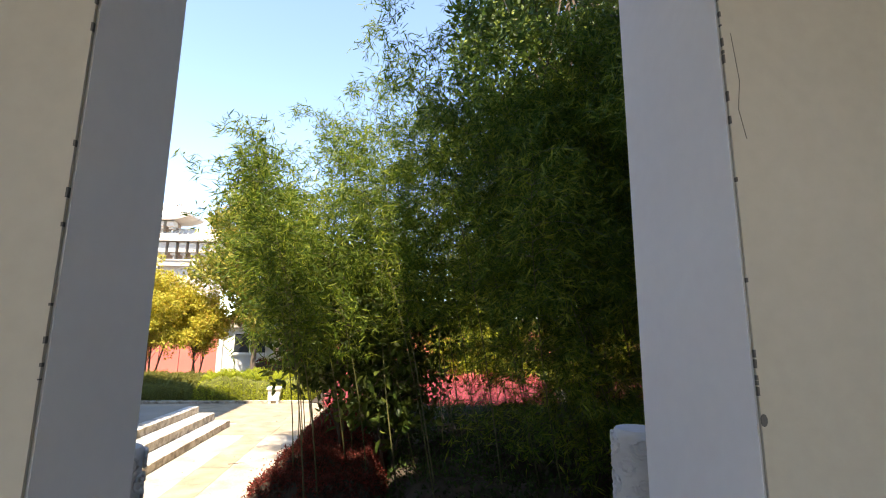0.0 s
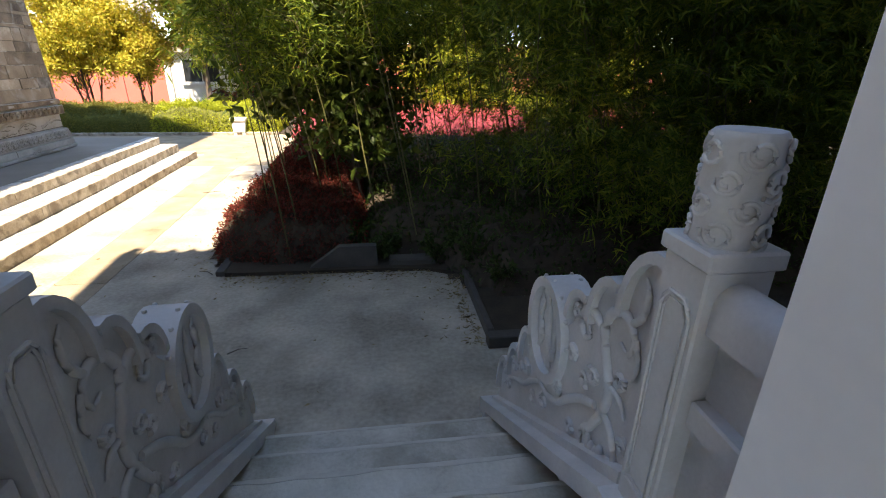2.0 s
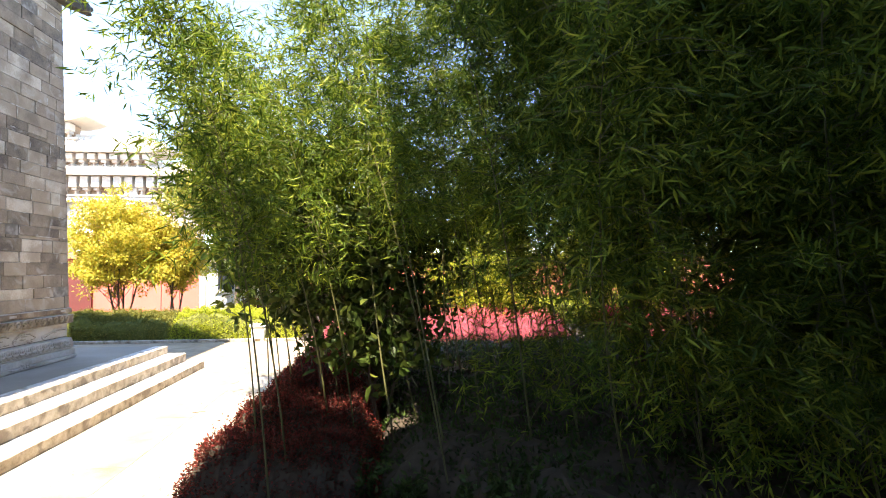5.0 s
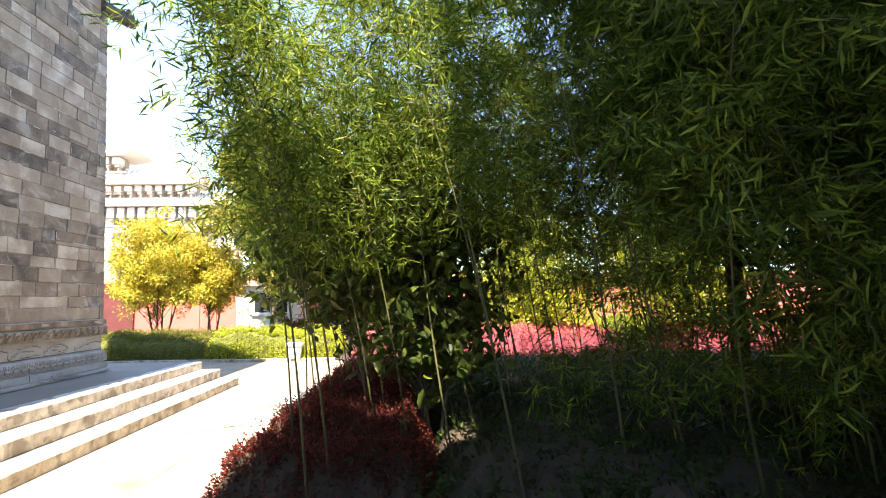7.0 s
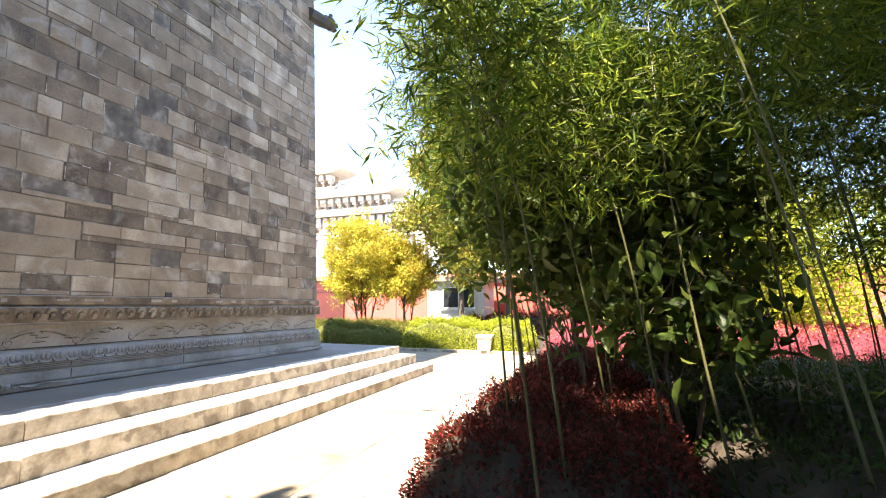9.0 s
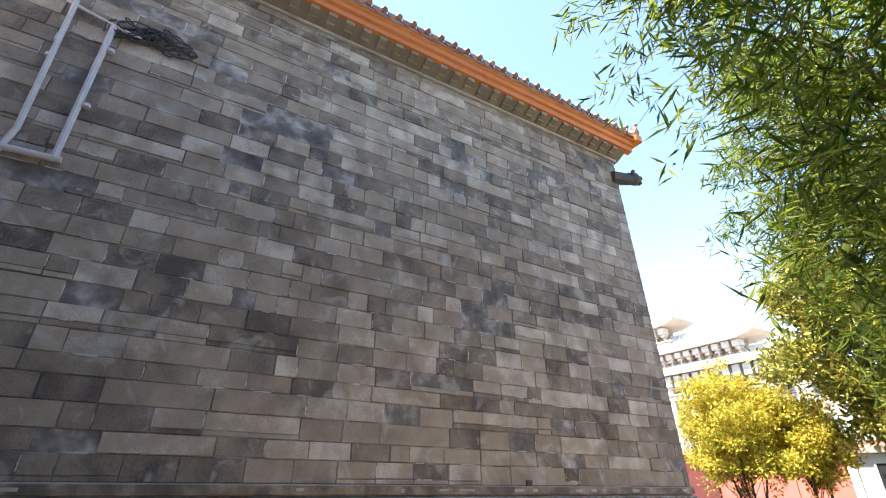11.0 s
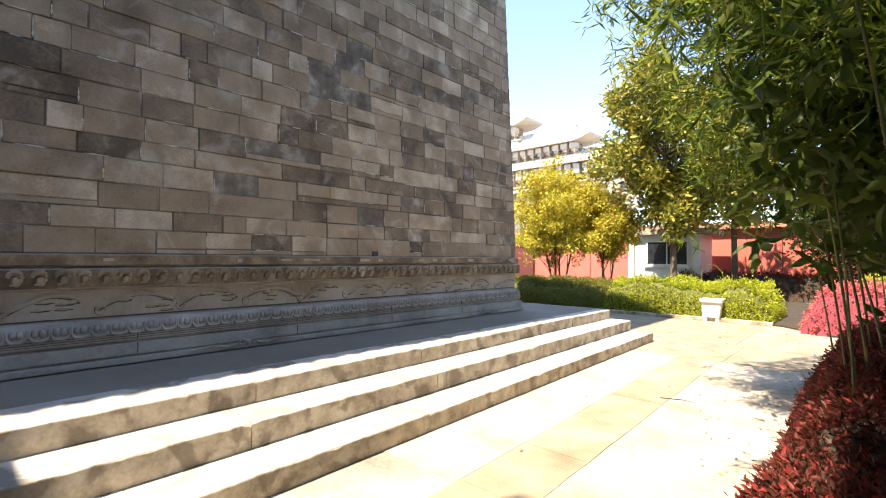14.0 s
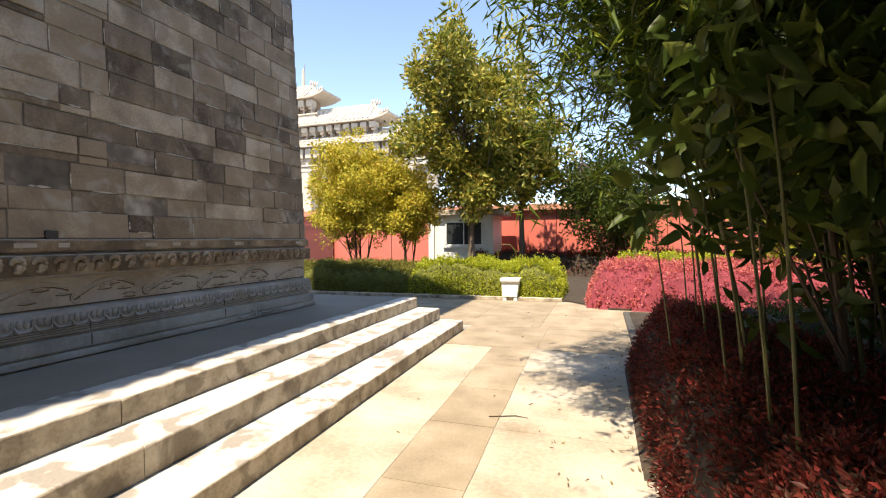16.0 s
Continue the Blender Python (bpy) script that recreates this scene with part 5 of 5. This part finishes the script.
part("window_frame", Shape().box(-8.6, -8.55, 24.25, 24.31, 1.2, 2.2).box(-7.05, -7.0, 24.25, 24.31, 1.2, 2.2).box(-8.55, -7.05, 24.25, 24.31, 2.15, 2.2).box(-8.55, -7.05, 24.25, 24.31, 1.2, 1.25).box(-7.82, -7.78, 24.25, 24.31, 1.25, 2.15), WHITEP, w)
part("sill", Shape().box(-8.7, -6.9, 24.2, 24.3, 1.1, 1.19, 0.01), WHITEP, w)
part("pilaster", Shape().box(-9.35, -9.1, 24.22, 24.3, 0, 2.45), WHITEP, booth)
part("pilaster", Shape().box(-6.8, -6.55, 24.22, 24.3, 0, 2.45), WHITEP, booth)

lamp = thing("garden_lamp", "small white pedestal garden box beside the hedge", "garden box")
part("body", Shape().prism([(-4.55, 0.10), (-4.57, 0.44), (-4.17, 0.44), (-4.21, 0.10)], 1, 16.30, 16.58), WHITEP, lamp)
part("lid", Shape().box(-4.60, -4.14, 16.25, 16.63, 0.44, 0.53, 0.02), WHITEP, lamp)
for x in (-4.54, -4.29):
    for y in (16.32, 16.52):
        part("foot", Shape().box(x, x + 0.08, y, y + 0.08, 0.0, 0.10), WHITEP, lamp)
stake = thing("watering_arch", "bent yellow-green hose arching over the hedge", "hose")
part("hose", Shape().tube([(-5.2, 18.9, 0.0), (-5.2, 18.9, 1.1), (-5.1, 18.9, 1.28), (-4.85, 18.9, 1.28), (-4.7, 18.9, 1.1), (-4.65, 18.9, 0.9)], 0.013, 6), OLIVE, stake, "", True)


# cream archway with stacked roofs, far behind the wall
arch_g = thing("archway", "tall cream stone memorial archway with tiered roofs", "archway")
def tier(x0, x1, zb, ze, zr, y0=41.0, y1=43.4):
    """A storey: beams from zb, bracket sets under an eave at ze with its corner turned up, a ribbed hip roof up to the ridge zr."""
    ym = (y0 + y1) / 2
    hip = x1 - 1.9
    part("beam", Shape().box(x0, x1 - 1.2, y0 + 0.35, y1 - 0.35, zb - 0.45, zb, 0.04), CREAM, arch_g)
    part("beam", Shape().box(x0, x1 - 1.0, y0 + 0.25, y1 - 0.25, zb, zb + 0.14, 0.03), CREAM, arch_g)
    # Recess behind the brackets; its shade is put into the stone colour.
    part("frieze", Shape().box(x0, x1 - 1.5, y0 + 0.75, y1 - 0.75, zb + 0.14, ze - 0.05), ARCHSHADE, arch_g)
    x = x1 - 1.75
    while x > x0:  # bracket sets, wider at the top
        part("bracket", Shape().box(x, x + 0.16, y0 + 0.45, y0 + 0.8, zb + 0.14, zb + 0.55, 0.02).box(x - 0.12, x + 0.28, y0 + 0.25, y0 + 0.8, zb + 0.5, zb + 0.72, 0.02).box(x - 0.22, x + 0.38, y0 + 0.05, y0 + 0.8, zb + 0.72, ze - 0.06, 0.02), CREAM, arch_g)
        x -= 0.84
    rows = []
    xs = list(np.linspace(x0, hip, 6)) + list(np.linspace(hip, x1, 9)[1:])
    for xx in xs:
        u = 0.42 * max(0, (xx - hip) / (x1 - hip)) ** 2.2
        k = min(1, max(0, (x1 - xx) / (x1 - hip)))
        mid = [(xx, ym + q * (0.25 + 1.25 * (1 - f)) * (0.35 + 0.65 * k if f > 0 else 1), ze + 0.16 + u + (zr - ze - 0.16) * (f ** 1.25) * k) for q, f in ((-1, 0), (-1, 0.35), (-1, 0.7), (-1, 1), (1, 1), (1, 0.5), (1, 0))]
        rows.append([(xx, y0 - 0.3, ze + u), *[(a, b if i not in (0, 6) else (y0 - 0.3 if i == 0 else y1 + 0.3), c) for i, (a, b, c) in enumerate(mid)], (xx, y1 + 0.3, ze + u)])
    n, m = len(rows[0]), len(rows)
    e = Shape().add([p for r in rows for p in r], [(i * n + j, i * n + (j + 1) % n, (i + 1) * n + (j + 1) % n, (i + 1) * n + j) for i in range(m - 1) for j in range(n)] + [tuple(range(n)), tuple(range((m - 1) * n, m * n))])
    part("eave_roof", e, CREAM, arch_g, "cream tiled hip roof")
    for i in range(int((hip - x0) / 0.42)):
        xx = hip - i * 0.42
        part("roof_rib", Shape().tube([(xx, y0 - 0.32, ze + 0.17), (xx, ym - 1.06, ze + 0.20 + (zr - ze - 0.16) * 0.27), (xx, ym - 0.62, ze + 0.19 + (zr - ze - 0.16) * 0.64), (xx, ym - 0.26, zr + 0.02)], 0.07, 6), CREAM, arch_g)
    part("ridge", Shape().box(x0, hip + 0.1, ym - 0.16, ym + 0.16, zr - 0.1, zr + 0.22, 0.05), CREAM, arch_g)
    part("hip_ridge", Shape().tube([(hip, ym - 0.2, zr), (hip + 0.8, y0 + 0.5, ze + 0.62), (x1, y0 - 0.28, ze + 0.62)], [0.13, 0.12, 0.08], 6), CREAM, arch_g, "", True)
    for i in range(4):
        part("ridge_ornament", Shape().ball((hip - 0.25 + i * 0.24, ym - 0.1, zr + 0.36 - 0.05 * i), (0.10, 0.10, 0.22), 6, 4).tube([(hip - 0.25 + i * 0.24, ym - 0.1, zr + 0.4), (hip - 0.15 + i * 0.24, ym - 0.1, zr + 0.66 - 0.05 * i)], [0.06, 0.02], 5), CREAM, arch_g)
    for i in range(4):
        part("corner_ornament", Shape().ball((x1 - 0.75 + i * 0.22, y0 - 0.2, ze + 0.68 + 0.01 * i), (0.07, 0.07, 0.16), 6, 4), CREAM, arch_g)
tier(-34, -25.2, 12.7, 14.05, 15.4)
tier(-34, -19.0, 10.35, 11.6, 13.1)
tier(-34, -13.6, 8.1, 9.75, 10.9)
part("upper_post", Shape().box(-28.6, -26.9, 41.5, 42.9, 10.9, 12.4, 0.05), CREAM, arch_g)
part("finial", Shape().tube([(-28.2, 42.2, 15.5), (-28.2, 42.2, 17.0), (-28.0, 42.2, 17.6)], [0.16, 0.12, 0.04], 8), CREAM, arch_g)
for x in (-33, -27.5, -22, -17.2):
    part("pillar", Shape().box(x - 0.5, x + 0.5, 41.4, 43.0, 0, 9.4, 0.06), CREAM, arch_g)
part("lower_wall", Shape().box(-34, -15.2, 41.8, 42.6, 5.6, 9.2), CREAM, arch_g)

# ---- bricks of the hall wall, pieces last ----
rng = np.random.default_rng(77)
CH = 0.2235
near, far = [], Shape()
row, z = 0, BZ + 0.004
brick_meshes = {}
def brick(y, z, w, h, out):
    """A chamfered brick face block set in the leaning wall."""
    c, d = 0.006, 0.03
    x = WX - lean(z) + out
    v = [(x - d, y, z), (x - d, y + w, z), (x - d, y + w, z + h), (x - d, y, z + h), (x - c, y, z), (x - c, y + w, z), (x - c, y + w, z + h), (x - c, y, z + h), (x, y + c, z + c), (x, y + w - c, z + c), (x, y + w - c, z + h - c), (x, y + c, z + h - c)]
    t = LEANW * h
    v = [(a - (t if b2 > z + h / 2 else 0), yy2, b2) for a, yy2, b2 in v]
    return v, [(0, 1, 5, 4), (1, 2, 6, 5), (2, 3, 7, 6), (3, 0, 4, 7), (4, 5, 9, 8), (5, 6, 10, 9), (6, 7, 11, 10), (7, 4, 8, 11), (8, 9, 10, 11)]
pieces, slip, cut = 0, 0, 0.05
smear, worn = Shape(), np.random.default_rng(78)


def joint_smear(y, z, w, h, up):
    """Lime left along a joint, ragged in width; up: on an upright joint."""
    n = 7
    pts, ws = [], []
    for k in range(n):
        f = k / (n - 1)
        pts.append((y, z + h * f) if up else (y + w * f, z))
        ws.append(worn.uniform(0.002, 0.009) * (0.3 if k in (0, n - 1) else 1))
    v = []
    for (a, b), q in zip(pts, ws):
        x = WX - lean(b) + 0.0105
        v += [(x, a - q, b), (x, a + q, b)] if up else [(x, a, b - q), (x - LEANW * q, a, b + q)]
    smear.add(v, [(2 * k, 2 * k + 1, 2 * k + 3, 2 * k + 2) for k in range(n - 1)])


while z + 0.05 < TZ - 0.05:
    h = CH if rng.random() < 0.86 else CH * rng.choice((0.5, 0.8))
    h = min(h, TZ - 0.04 - z)
    end = WY - lean(z) - 0.002
    y = -0.4 + (0.22 if row % 2 else 0.0) + rng.uniform(0, 0.1)
    while y < end - 0.02:
        w = rng.choice((0.46, 0.46, 0.46, 0.44, 0.24, 0.92)) if rng.random() < 0.9 else rng.uniform(0.2, 0.6)
        w = min(w, end - y)
        if end - y - w < 0.10:
            w = end - y
        if slip <= 0 and rng.random() < 0.09:
            slip, cut = int(rng.integers(1, 5)), rng.uniform(0.045, 0.07)
        low = cut if slip > 0 and h > 0.2 else 0.0
        if low:  # a thin slip of brick under a lower one
            far.add(*brick(y, z, w - 0.007, low - 0.007, rng.normal(0, 0.004)))
        slip -= 1
        v, f = brick(y + rng.normal(0, 0.0015), z + low + rng.normal(0, 0.0015), w - 0.009 + rng.normal(0, 0.002), h - low - 0.008 + rng.normal(0, 0.0015), rng.normal(0, 0.006))
        if worn.random() < 0.30:
            f0 = worn.uniform(0, 0.5)
            joint_smear(y + w * f0, z + low - 0.003, w * worn.uniform(0.2, 0.5), 0, False)
        if worn.random() < 0.28:
            joint_smear(y - 0.004, z + low + 0.02, 0, (h - low) * worn.uniform(0.4, 0.85), True)
        if pieces < 300 and 4.2 < y < 10.6 and z < 4.6:
            pieces += 1
            part("brick", Shape().add(v, f), BRICK, hall)
        else:
            far.add(v, f)
        y += w
    z += h
    row += 1
tagged(part("bricks", far, BRICK, hall), kind="stuff")
tagged(part("mortar_smears", smear, SMEAR, hall), kind="stuff")
end_w = Shape()  # bricks of the far end wall, seen edge on
z = BZ + 0.004
while z < TZ - 0.1:
    x, k = WX - lean(z) - 0.004, 0
    while x > -10:
        w = 0.46 if k or int(z / CH) % 2 else 0.24
        yb = WY - lean(z)
        end_w.box(x - w + 0.009, x, yb - 0.012, yb, z, z + CH - 0.008)
        x -= w
        k += 1
    z += CH
tagged(part("end_bricks", end_w, BRICK, hall), kind="stuff")
